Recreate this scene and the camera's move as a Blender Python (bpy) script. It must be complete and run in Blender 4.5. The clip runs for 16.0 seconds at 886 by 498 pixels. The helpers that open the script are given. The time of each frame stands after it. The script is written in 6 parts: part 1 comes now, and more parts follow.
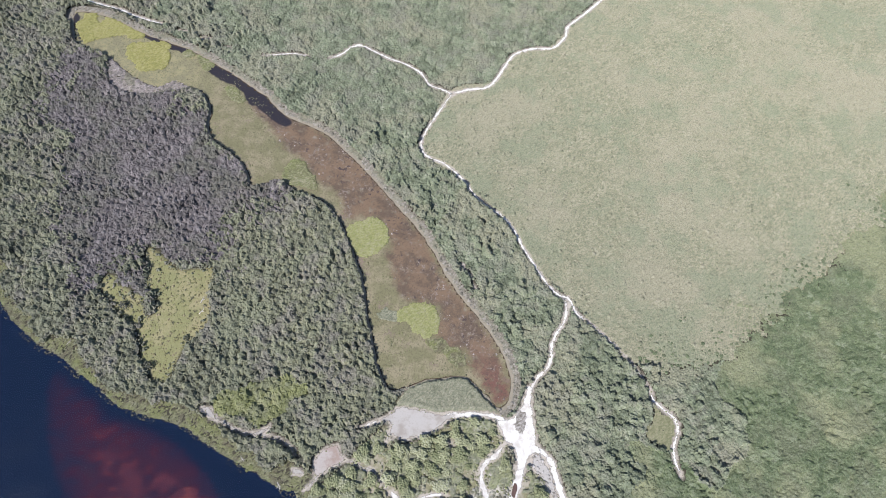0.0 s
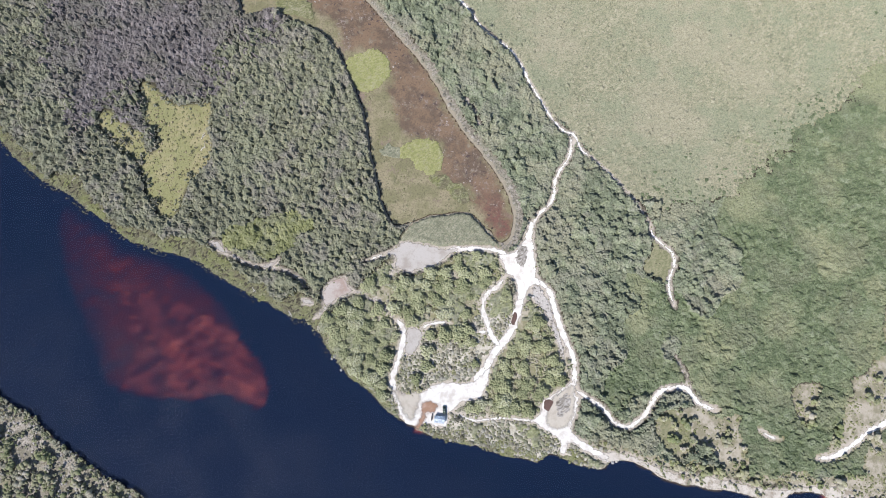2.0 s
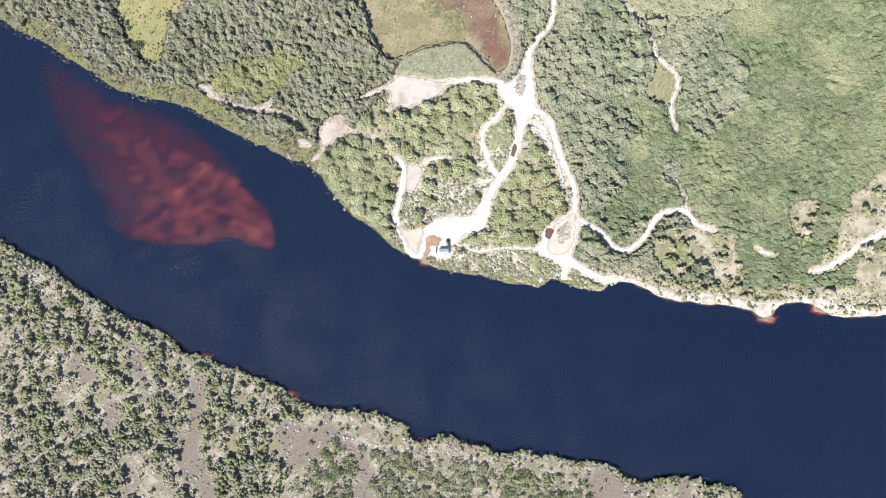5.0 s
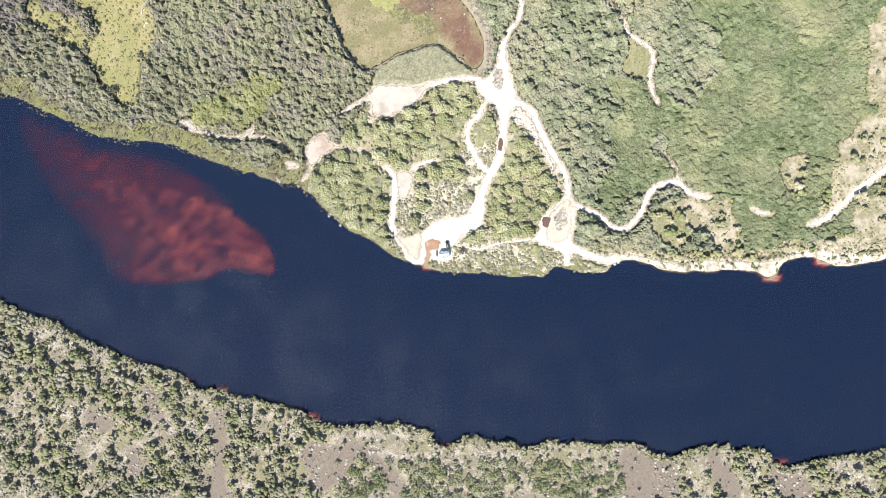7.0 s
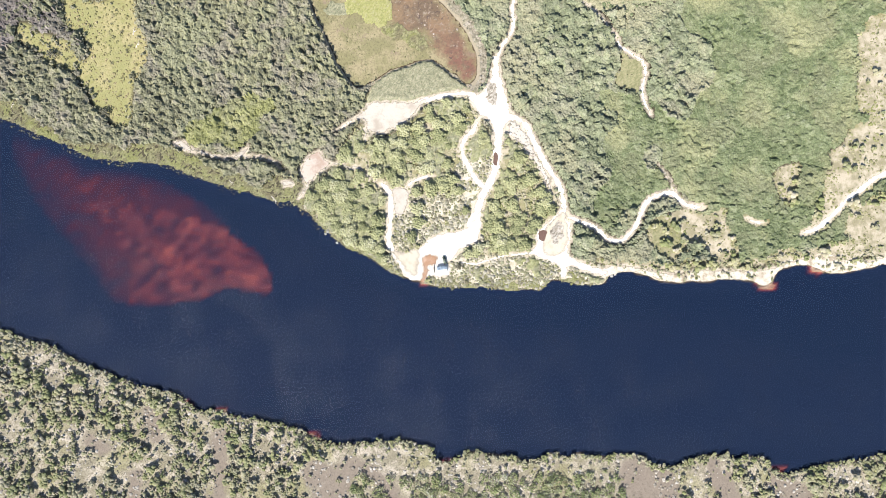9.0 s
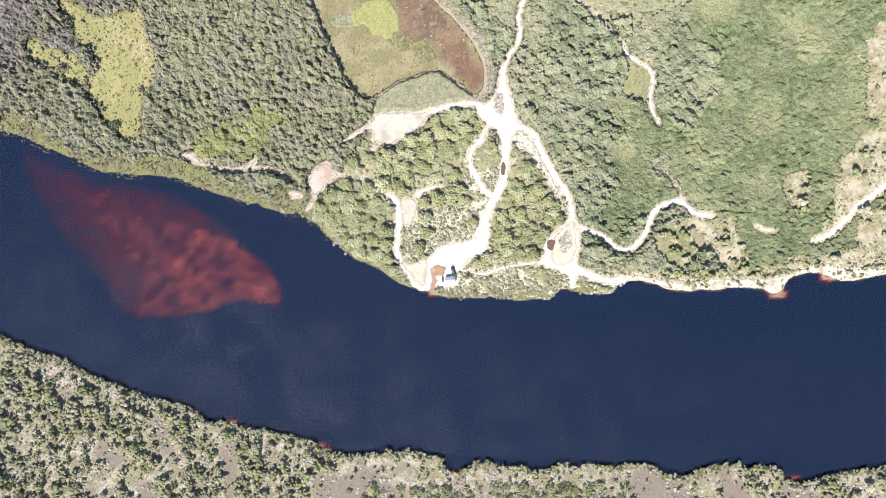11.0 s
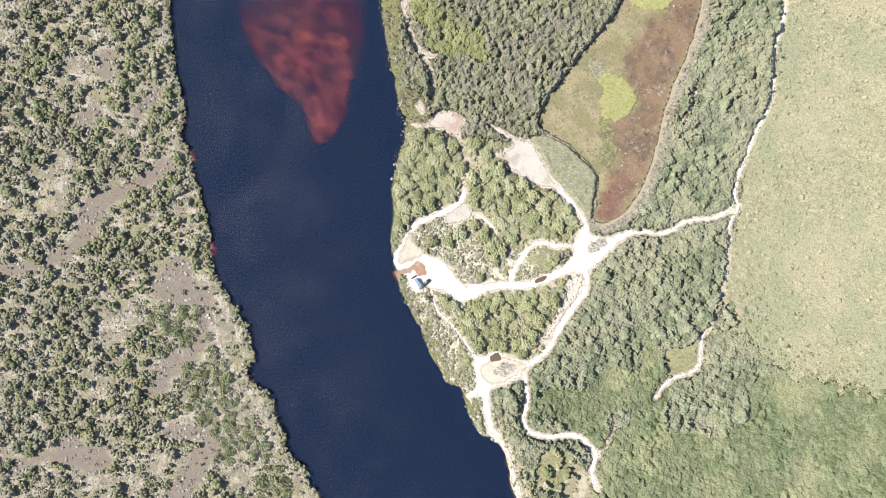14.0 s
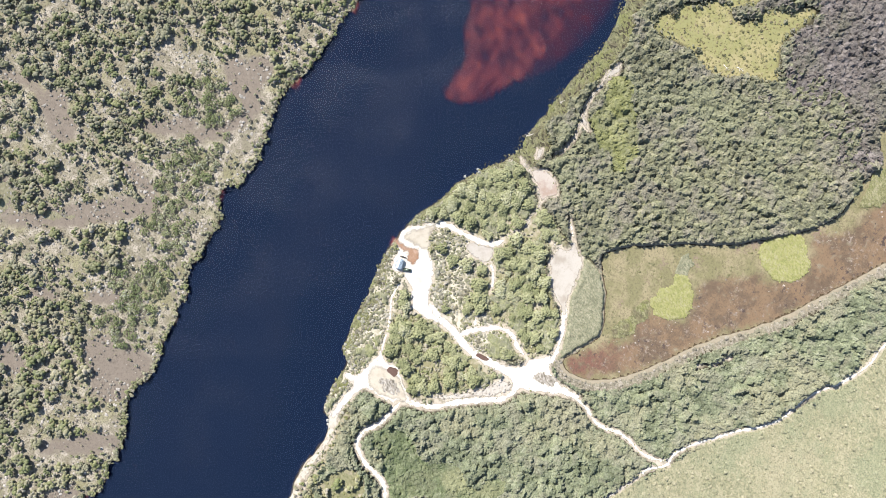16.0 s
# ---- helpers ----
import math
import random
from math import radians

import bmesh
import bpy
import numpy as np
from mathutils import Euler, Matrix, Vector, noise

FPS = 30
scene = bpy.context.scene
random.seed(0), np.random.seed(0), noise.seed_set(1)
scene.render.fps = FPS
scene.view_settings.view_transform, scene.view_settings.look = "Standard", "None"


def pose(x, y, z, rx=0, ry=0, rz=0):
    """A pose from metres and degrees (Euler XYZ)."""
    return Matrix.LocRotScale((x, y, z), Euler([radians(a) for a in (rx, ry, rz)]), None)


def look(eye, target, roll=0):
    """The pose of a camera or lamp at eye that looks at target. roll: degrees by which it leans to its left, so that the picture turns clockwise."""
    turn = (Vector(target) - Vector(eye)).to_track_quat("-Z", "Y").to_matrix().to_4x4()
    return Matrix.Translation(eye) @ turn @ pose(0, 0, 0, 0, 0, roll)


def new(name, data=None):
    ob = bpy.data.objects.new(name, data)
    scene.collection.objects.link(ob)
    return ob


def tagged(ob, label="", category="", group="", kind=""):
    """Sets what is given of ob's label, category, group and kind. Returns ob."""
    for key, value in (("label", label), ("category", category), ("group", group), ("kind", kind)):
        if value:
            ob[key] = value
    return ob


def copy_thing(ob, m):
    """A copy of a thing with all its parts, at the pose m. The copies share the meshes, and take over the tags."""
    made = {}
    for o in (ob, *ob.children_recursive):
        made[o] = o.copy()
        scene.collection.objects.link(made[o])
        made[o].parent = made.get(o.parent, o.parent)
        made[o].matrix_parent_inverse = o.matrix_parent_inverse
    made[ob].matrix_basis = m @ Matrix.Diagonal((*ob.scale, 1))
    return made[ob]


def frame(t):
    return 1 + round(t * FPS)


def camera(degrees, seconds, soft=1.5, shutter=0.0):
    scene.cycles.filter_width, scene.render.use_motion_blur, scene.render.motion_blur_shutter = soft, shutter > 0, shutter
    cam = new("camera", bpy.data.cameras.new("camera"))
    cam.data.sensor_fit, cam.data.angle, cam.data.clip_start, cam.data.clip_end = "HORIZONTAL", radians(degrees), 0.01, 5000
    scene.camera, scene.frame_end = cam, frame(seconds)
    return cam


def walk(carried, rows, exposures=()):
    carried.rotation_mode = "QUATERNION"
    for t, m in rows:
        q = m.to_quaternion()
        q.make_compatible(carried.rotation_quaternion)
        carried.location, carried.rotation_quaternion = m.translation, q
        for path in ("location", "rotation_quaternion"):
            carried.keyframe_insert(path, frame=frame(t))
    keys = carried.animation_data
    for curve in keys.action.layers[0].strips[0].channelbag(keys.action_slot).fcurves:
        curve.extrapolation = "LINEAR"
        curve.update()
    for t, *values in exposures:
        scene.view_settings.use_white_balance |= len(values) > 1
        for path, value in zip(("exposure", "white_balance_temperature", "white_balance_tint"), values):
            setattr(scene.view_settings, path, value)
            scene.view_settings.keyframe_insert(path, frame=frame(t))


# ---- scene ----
cam = camera(67.26, 16.0, soft=0.8)
# seconds, x, y, z, tilt, lean, turn of a drone that hovers about 397 m up
PATH = [
    (0, 0.95, -2.22, 399.75, 26.271, -0.347, 10.750),
    (0.5, 1.42, -2.84, 398.94, 22.907, -0.274, 10.852),
    (1, 1.61, -3.42, 398.25, 19.292, -0.195, 10.917),
    (1.5, 1.41, -4.15, 397.65, 16.150, -0.158, 10.869),
    (2, 1.53, -4.90, 397.42, 12.734, -0.057, 10.822),
    (2.5, 1.94, -5.74, 397.14, 9.593, 0.071, 10.720),
    (3, 3.11, -6.29, 396.71, 6.194, 0.275, 10.674),
    (3.5, 4.59, -6.50, 396.50, 3.013, 0.529, 10.580),
    (4, 5.91, -6.85, 396.35, -0.439, 0.802, 10.561),
    (4.2, 5.91, -6.95, 396.35, -0.920, 0.802, 10.500),
    (6.5, 0.85, -11.01, 396.56, -0.420, 0.118, 1.226),
    (7, 1.18, -10.36, 396.54, -0.386, -0.000, 0.498),
    (7.5, 1.68, -8.37, 396.58, -0.436, -0.086, 0.027),
    (8, 0.81, -5.99, 396.81, -0.394, -0.309, -0.278),
    (8.5, -0.69, -3.71, 396.95, -0.372, -0.544, -0.507),
    (9, -1.86, -1.86, 396.98, -0.284, -0.694, -0.641),
    (11.5, -2.45, 2.92, 396.69, 0.028, 0.214, -1.103),
    (12, -0.01, 3.25, 396.49, 0.166, 0.556, 6.767),
    (12.5, 2.88, 3.52, 396.28, 0.598, 0.907, 19.125),
    (13, 3.72, 4.93, 396.08, 0.899, 0.990, 33.514),
    (13.5, 2.33, 7.09, 395.98, 0.963, 0.916, 46.786),
    (14, -0.12, 9.23, 395.41, 0.962, 0.849, 61.314),
    (14.5, -3.14, 11.25, 394.84, 0.960, 0.826, 75.689),
    (15, -6.31, 13.03, 394.36, 1.021, 0.868, 91.483),
    (15.5, -9.28, 14.12, 393.38, 1.072, 1.000, 104.265),
    (16, -12.05, 14.87, 393.04, 1.036, 1.235, 111.859),
]
walk(cam, [(row[0], pose(*row[1:])) for row in PATH],
     exposures=[(0, 1.14, 5850, 14), (2, 1.2, 5950, 14), (4, 1.55, 6100, 13), (6.5, 1.83, 6620, 10), (9, 1.85, 6620, 10), (12, 1.80, 6620, 10), (14, 1.75, 6620, 10), (16, 1.70, 6520, 10)])

# ---- daylight ----
SUN_UP, SUN_TURN = radians(46.4), radians(207.6)
world = bpy.data.worlds.new("daylight")
scene.world = world
world.use_nodes = True
sky = world.node_tree.nodes.new("ShaderNodeTexSky")
sky.sky_type, sky.sun_disc, sky.sun_elevation, sky.sun_rotation = "NISHITA", False, SUN_UP, SUN_TURN
world.node_tree.links.new(sky.outputs[0], world.node_tree.nodes["Background"].inputs[0])
world.node_tree.nodes["Background"].inputs[1].default_value = 0.088
sun_data = bpy.data.lights.new("sun", "SUN")
sun_data.energy, sun_data.angle, sun_data.color = 4.5, radians(0.53), (1.0, 0.95, 0.87)
sun = new("sun", sun_data)
sun_way = Vector((math.sin(SUN_TURN) * math.cos(SUN_UP), math.cos(SUN_TURN) * math.cos(SUN_UP), math.sin(SUN_UP)))
sun.matrix_world = look(sun_way * 900, (0, 0, 0))


# ---- materials ----
class Nodes:
    """A short way to write a node material."""

    def __init__(self, name):
        self.mat = bpy.data.materials.new(name)
        self.mat.use_nodes = True
        self.tree = self.mat.node_tree
        self.bsdf = self.tree.nodes["Principled BSDF"]
        self.out = self.tree.nodes["Material Output"]

    def node(self, kind, **inputs):
        n = self.tree.nodes.new("ShaderNode" + kind)
        for key, value in inputs.items():
            self.set(n, key, value)
        return n

    def set(self, n, key, value):
        socket = n.inputs[int(key[1:]) if key[0] == "i" and key[1:].isdigit() else key.replace("_", " ")]
        if isinstance(value, bpy.types.NodeSocket):
            self.tree.links.new(value, socket)
        else:
            socket.default_value = (*value, 1) if isinstance(value, tuple) and len(value) == 3 and socket.type == "RGBA" else value

    def place(self):
        return self.node("NewGeometry").outputs["Position"]

    def noise(self, scale, detail=3, rough=0.6, where=None):
        n = self.node("TexNoise", Scale=scale, Detail=detail, Roughness=rough)
        self.set(n, "Vector", where or self.place())
        return n.outputs["Fac"]

    def math(self, op, a, b=0.0, c=0.0):
        n = self.node("Math", i0=a, i1=b, i2=c)
        n.operation = op
        return n.outputs[0]

    def step(self, value, low, high):
        n = self.node("MapRange", Value=value, From_Min=low, From_Max=high)
        n.interpolation_type = "SMOOTHSTEP"
        return n.outputs[0]

    def mix(self, fac, a, b, blend="MIX"):
        n = self.node("Mix")
        n.data_type, n.blend_type = "RGBA", blend
        for i, v in ((0, fac), (6, a), (7, b)):
            self.set(n, f"i{i}", v)
        return n.outputs[2]

    def attr(self, name):
        n = self.node("Attribute")
        n.attribute_name = name
        return n.outputs["Fac"]

    def ramp(self, fac, stops):
        n = self.node("ValToRGB", Fac=fac)
        while len(n.color_ramp.elements) < len(stops):
            n.color_ramp.elements.new(0.5)
        for e, (at, colour) in zip(n.color_ramp.elements, stops):
            e.position, e.color = at, (*colour, 1)
        return n.outputs[0]

    def finish(self, colour, rough=0.8, bump=None, strength=0.3, distance=0.1, spec=0.3):
        self.set(self.bsdf, "Base Color", colour)
        self.set(self.bsdf, "Roughness", rough)
        self.set(self.bsdf, "Specular IOR Level", spec)
        if bump is not None:
            n = self.node("Bump", Strength=strength, Distance=distance, Height=bump)
            self.set(self.bsdf, "Normal", n.outputs[0])
        return self.mat


def foliage(name, stops, patch=None, patch_scale=0.03, gloss=0.6, single=False, rich=0.42, dull=None):
    """Leaves: each plant has its own tone, with drifts of another colour tens of metres wide."""
    m = Nodes(name)
    tone = m.attr("tone")
    if single:
        tone = m.math("MULTIPLY_ADD", m.node("ObjectInfo").outputs["Random"], 0.7, m.math("MULTIPLY_ADD", tone, 0.4, -0.05))
    drift = m.noise(0.07, 3)
    tone = m.math("MULTIPLY_ADD", drift, 0.9, m.math("ADD", tone, -0.45))
    colour = m.ramp(tone, stops)
    if patch:
        colour = m.mix(m.step(m.noise(patch_scale, 5), 0.47, 0.6), colour, m.mix(0.7, colour, patch))
    if dull:
        colour = m.mix(m.step(m.noise(patch_scale * 2.3, 5, 0.65), 0.48, 0.62), colour, m.mix(0.65, colour, dull))
    # near-black flecks put the shade of gaps between crowns into the leaf colour
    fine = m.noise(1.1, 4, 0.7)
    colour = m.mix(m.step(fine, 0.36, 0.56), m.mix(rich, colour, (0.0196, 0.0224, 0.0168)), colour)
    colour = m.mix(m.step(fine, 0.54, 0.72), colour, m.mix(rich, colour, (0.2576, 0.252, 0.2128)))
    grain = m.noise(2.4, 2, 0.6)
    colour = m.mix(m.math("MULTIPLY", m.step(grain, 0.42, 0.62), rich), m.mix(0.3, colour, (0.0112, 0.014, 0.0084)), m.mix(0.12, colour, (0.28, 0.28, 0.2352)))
    m.set(m.bsdf, "Diffuse Roughness", 1.0)
    m.finish(colour, gloss, m.noise(1.7, 3, 0.6), 0.7, 0.4, 0.25)
    through_leaf = m.node("BsdfTranslucent", Color=colour)
    leaf = m.node("MixShader", Fac=0.15, i1=m.bsdf.outputs[0], i2=through_leaf.outputs[0])
    m.tree.links.new(leaf.outputs[0], m.out.inputs[0])
    return m.mat


def plain(name, colour, rough=0.6, metal=0.0, vary=0.15, scale=1.5):
    m = Nodes(name)
    dark = tuple(c * (1 - vary * 2) for c in colour)
    m.set(m.bsdf, "Metallic", metal)
    return m.finish(m.mix(m.noise(scale, 5), dark, colour), rough, m.noise(scale * 6, 3), 0.2, 0.02)


def sand_material(name, pale, stain, scale=0.12, fade=0.5):
    m = Nodes(name)
    colour = m.mix(m.step(m.noise(scale, 5, 0.65), 0.45, 0.68), pale, stain)
    colour = m.mix(m.step(m.noise(1.3, 4, 0.7), 0.5, 0.75), colour, m.mix(0.45, colour, stain))
    colour = m.mix(m.step(m.noise(0.5, 5, 0.75), 0.54, 0.66), colour, m.mix(0.6, colour, stain))
    colour = m.mix(m.step(m.attr("rim"), -0.5, 0.7), colour, m.mix(0.45 if fade < 1 else 0.0, colour, (0.20, 0.175, 0.13)))
    m.set(m.bsdf, "Diffuse Roughness", 0.8)
    m.finish(colour, 0.95, m.noise(1.8, 5, 0.7), 0.35, 0.15, 0.1)
    drift = m.math("MULTIPLY_ADD", m.noise(0.6, 5, 0.72), 3.6, -1.8)
    cover = m.step(m.math("ADD", m.attr("rim"), drift), fade - 0.05, -0.05 - fade)
    thin = m.node("MixShader", Fac=cover, i1=m.node("BsdfTransparent").outputs[0], i2=m.bsdf.outputs[0])
    m.tree.links.new(thin.outputs[0], m.out.inputs[0])
    return m.mat


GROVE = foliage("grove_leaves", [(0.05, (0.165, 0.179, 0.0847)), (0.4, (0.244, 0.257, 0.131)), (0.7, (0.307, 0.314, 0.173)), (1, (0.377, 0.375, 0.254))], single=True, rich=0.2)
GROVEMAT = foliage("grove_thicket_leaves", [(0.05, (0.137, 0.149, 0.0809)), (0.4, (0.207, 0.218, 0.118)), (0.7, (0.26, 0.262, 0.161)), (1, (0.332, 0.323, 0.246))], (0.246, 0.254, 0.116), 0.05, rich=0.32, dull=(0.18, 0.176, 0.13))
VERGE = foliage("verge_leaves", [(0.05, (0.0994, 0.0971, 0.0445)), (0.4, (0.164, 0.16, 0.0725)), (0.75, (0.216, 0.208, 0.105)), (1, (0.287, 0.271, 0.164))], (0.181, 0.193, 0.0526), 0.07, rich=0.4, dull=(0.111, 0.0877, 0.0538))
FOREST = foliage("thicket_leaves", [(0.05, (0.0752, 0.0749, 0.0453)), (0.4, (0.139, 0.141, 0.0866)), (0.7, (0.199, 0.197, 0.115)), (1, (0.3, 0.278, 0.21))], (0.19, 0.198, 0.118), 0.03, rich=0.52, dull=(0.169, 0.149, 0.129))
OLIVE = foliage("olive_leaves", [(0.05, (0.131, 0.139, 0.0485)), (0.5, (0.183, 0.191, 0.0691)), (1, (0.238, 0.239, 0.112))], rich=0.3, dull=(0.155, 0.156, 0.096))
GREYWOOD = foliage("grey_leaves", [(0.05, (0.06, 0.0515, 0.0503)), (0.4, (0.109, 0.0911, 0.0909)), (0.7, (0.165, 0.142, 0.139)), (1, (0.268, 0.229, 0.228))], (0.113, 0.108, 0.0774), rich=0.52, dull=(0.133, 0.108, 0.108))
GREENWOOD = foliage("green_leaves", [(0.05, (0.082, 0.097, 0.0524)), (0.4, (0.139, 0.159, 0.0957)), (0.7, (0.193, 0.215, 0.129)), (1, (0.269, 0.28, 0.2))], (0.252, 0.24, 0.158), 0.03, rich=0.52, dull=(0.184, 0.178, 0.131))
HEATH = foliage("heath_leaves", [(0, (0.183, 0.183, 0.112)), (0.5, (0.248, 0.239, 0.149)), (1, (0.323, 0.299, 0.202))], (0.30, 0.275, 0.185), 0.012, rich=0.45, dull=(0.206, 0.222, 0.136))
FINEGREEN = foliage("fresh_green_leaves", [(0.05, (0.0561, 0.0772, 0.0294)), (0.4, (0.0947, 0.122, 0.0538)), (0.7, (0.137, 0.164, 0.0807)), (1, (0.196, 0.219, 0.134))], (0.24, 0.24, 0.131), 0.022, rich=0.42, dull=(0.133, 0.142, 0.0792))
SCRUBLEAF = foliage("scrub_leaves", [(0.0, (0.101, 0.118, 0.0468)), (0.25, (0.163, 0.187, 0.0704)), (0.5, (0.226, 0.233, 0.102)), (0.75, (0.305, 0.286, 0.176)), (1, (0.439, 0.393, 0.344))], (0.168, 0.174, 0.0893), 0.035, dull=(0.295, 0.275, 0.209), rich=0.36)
DEADBRUSH = foliage("dead_brush", [(0.05, (0.151, 0.131, 0.108)), (0.4, (0.266, 0.239, 0.204)), (1, (0.486, 0.455, 0.421))], rich=0.25)
FINESEDGE = foliage("fine_sedge_leaves", [(0.05, (0.167, 0.171, 0.11)), (0.5, (0.216, 0.215, 0.139)), (1, (0.291, 0.279, 0.194))])
REED = foliage("reed_leaves", [(0.05, (0.21, 0.203, 0.0557)), (0.5, (0.275, 0.256, 0.0786)), (1, (0.328, 0.295, 0.124))], rich=0.25)
SEDGE = foliage("sedge_leaves", [(0.05, (0.124, 0.124, 0.0524)), (0.5, (0.187, 0.183, 0.0819)), (1, (0.269, 0.252, 0.157))], (0.157, 0.17, 0.0524), 0.06)
ALGAE = foliage("algae", [(0.05, (0.216, 0.226, 0.0786)), (0.5, (0.262, 0.262, 0.0983)), (1, (0.301, 0.288, 0.157))], rich=0.25)
LAWN = foliage("lawn_grass", [(0.05, (0.167, 0.164, 0.0837)), (0.5, (0.22, 0.215, 0.116)), (1, (0.28, 0.259, 0.161))], rich=0.2)
POOLSEDGE = foliage("pool_sedge", [(0.05, (0.111, 0.105, 0.0538)), (0.5, (0.146, 0.137, 0.0725)), (1, (0.193, 0.175, 0.0994))], (0.164, 0.158, 0.0585), 0.05, rich=0.3)
MAUVELEAF = foliage("mauve_leaves", [(0.05, (0.139, 0.121, 0.11)), (0.5, (0.238, 0.204, 0.186)), (1, (0.377, 0.324, 0.297))], (0.18, 0.17, 0.106), 0.08)
DRYLITTER = foliage("dry_litter", [(0.05, (0.129, 0.117, 0.0819)), (0.5, (0.222, 0.208, 0.158)), (1, (0.363, 0.345, 0.292))], (0.187, 0.193, 0.105), 0.15, rich=0.25)
DRYGRASS = foliage("dry_grass_leaves", [(0.05, (0.2, 0.185, 0.105)), (0.5, (0.26, 0.24, 0.14)), (1, (0.32, 0.295, 0.185))], rich=0.2)
BARK = plain("bark", (0.0992, 0.0806, 0.062), 0.9)
SAND = sand_material("white_sand", (0.45, 0.432, 0.398), (0.335, 0.31, 0.276), 0.22)
BEACHSAND = sand_material("beach_sand", (0.33, 0.305, 0.265), (0.17, 0.145, 0.11), 0.2)
MARGINSAND = sand_material("margin_sand", (0.31, 0.285, 0.24), (0.25, 0.22, 0.18), 0.2, 1.5)
DULLSAND = sand_material("trodden_sand", (0.285, 0.267, 0.243), (0.216, 0.192, 0.165))
PINKSAND = sand_material("pink_sand", (0.2884, 0.2607, 0.2352), (0.2171, 0.165, 0.1378))


# ---- plan: curves in metres ----
def line(text):
    return np.array([[float(v) for v in pair.split(",")] for pair in text.split()])


def smooth(points, step=1.5, closed=False):
    """A Catmull-Rom curve through the points, as points about a step apart."""
    p = np.asarray(points, float)
    p = np.vstack([p[-1], p, p[0], p[1]]) if closed else np.vstack([2 * p[0] - p[1], p, 2 * p[-1] - p[-2]])
    out = []
    for a, b, c, d in zip(p, p[1:], p[2:], p[3:]):
        n = max(1, int(np.linalg.norm(c - b) / step))
        t = (np.arange(n) / n)[:, None]
        out.append(0.5 * (2 * b + (c - a) * t + (2 * a - 5 * b + 4 * c - d) * t**2 + (3 * b - a - 3 * c + d) * t**3))
    if not closed:
        out.append(p[-2][None])
    return np.vstack(out)


def ragged(points, size, scale, seed):
    """The same outline, worn uneven."""
    return np.array([(x + size * noise.fractal((x * scale, y * scale, seed), 0.8, 2.0, 3), y + size * noise.fractal((x * scale, y * scale, seed + 9.5), 0.8, 2.0, 3)) for x, y in points])


def away(points, curve, closed=True, reach=60.0):
    """Distance of points from a curve, up to about a reach; below 0 inside a closed one."""
    points = np.asarray(points, float)
    low, high = curve.min(0) - reach, curve.max(0) + reach
    close = ((points > low) & (points < high)).all(1)
    if not close.all():
        out = np.full(len(points), reach)
        out[close] = away(points[close], curve, closed, reach)
        return out
    a, b = curve, np.roll(curve, -1, 0)
    if not closed:
        a, b = a[:-1], b[:-1]
    out = np.empty(len(points))
    edge, length = b - a, np.maximum(((b - a) ** 2).sum(1), 1e-9)
    for i in range(0, len(points), 20000):
        p = points[i:i + 20000, None]
        t = np.clip(((p - a) * edge).sum(2) / length, 0, 1)
        d = np.sqrt(((a + t[..., None] * edge - p) ** 2).sum(2).min(1))
        if closed:
            rise = (a[:, 1] > p[..., 1]) != (b[:, 1] > p[..., 1])
            cross = p[..., 0] < a[:, 0] + (p[..., 1] - a[:, 1]) * edge[:, 0] / np.where(edge[:, 1] == 0, 1e-9, edge[:, 1])
            d = np.where((rise & cross).sum(1) % 2 == 1, -d, d)
        out[i:i + 20000] = d
    return out


north = line("-4400,2500 -1200,690 -600,330 -420,190 -345,135 -305,101 -288,89 -267,79 -251,75 -232,65 -218,60 -207,54 -189,51 -176,50 -159,47 -143,41 -126,35 -109,30 -98.8,27.1 -92.1,25.4 -85.4,25.3 -80.4,20.9 -75.5,17.5 -70.5,11.4 -65.5,7.3 -59.5,2.2 -55.6,-1.9 -45.5,-6.0 -37.2,-11.5 -28.9,-16.7 -22.2,-20.1 -15.5,-22.5 -8.1,-23.6")
north_east = line("-2.0,-26.1 4.7,-26.5 14.8,-26.9 24.9,-27.1 35.0,-27.9 41.8,-28.3 53.6,-28.8 62.1,-27.8 65.5,-24.5 72.3,-22.9 77.3,-24.6 85.8,-26.1 95.9,-26.6 100.0,-24.9 102.1,-21.6 106.2,-19.9 113.0,-19.0 119.7,-20.1 126.5,-22.5 135.0,-25.3 143.5,-26.1 152.0,-25.5 160.5,-25.6 167.3,-24.7 177.5,-24.8 187.7,-26.0 192.8,-28.4 197.2,-28.4 200.7,-25.4 203.1,-21.0 209.9,-17.7 220.2,-16.5 227.0,-18.6 233.8,-21.1 245.8,-20.9 256.0,-19.3 262.9,-18.4 269.1,-16.7 330,-8 430,10 900,80 4400,800")
south = line("-4400,2300 -1200,450 -600,120 -420,36 -330,-12 -262.4,-46.0 -254.0,-51.3 -243.9,-54.6 -230.4,-58.5 -218.6,-65.1 -211.8,-69.1 -200.0,-73.4 -191.6,-77.7 -181.4,-81.6 -171.3,-84.9 -161.2,-86.5 -152.7,-91.5 -146.0,-96.5 -139.2,-98.1 -129.1,-98.7 -120.7,-102.0 -108.9,-104.0 -100.4,-107.3 -90.3,-108.5 -80.2,-112.1 -73.4,-116.1 -65.0,-118.4 -56.5,-119.4 -43.0,-118.2 -32.9,-118.2 -22.8,-117.4 -14.4,-120.0 -5.9,-123.3 -0.8,-130.7 4.3,-131.3")
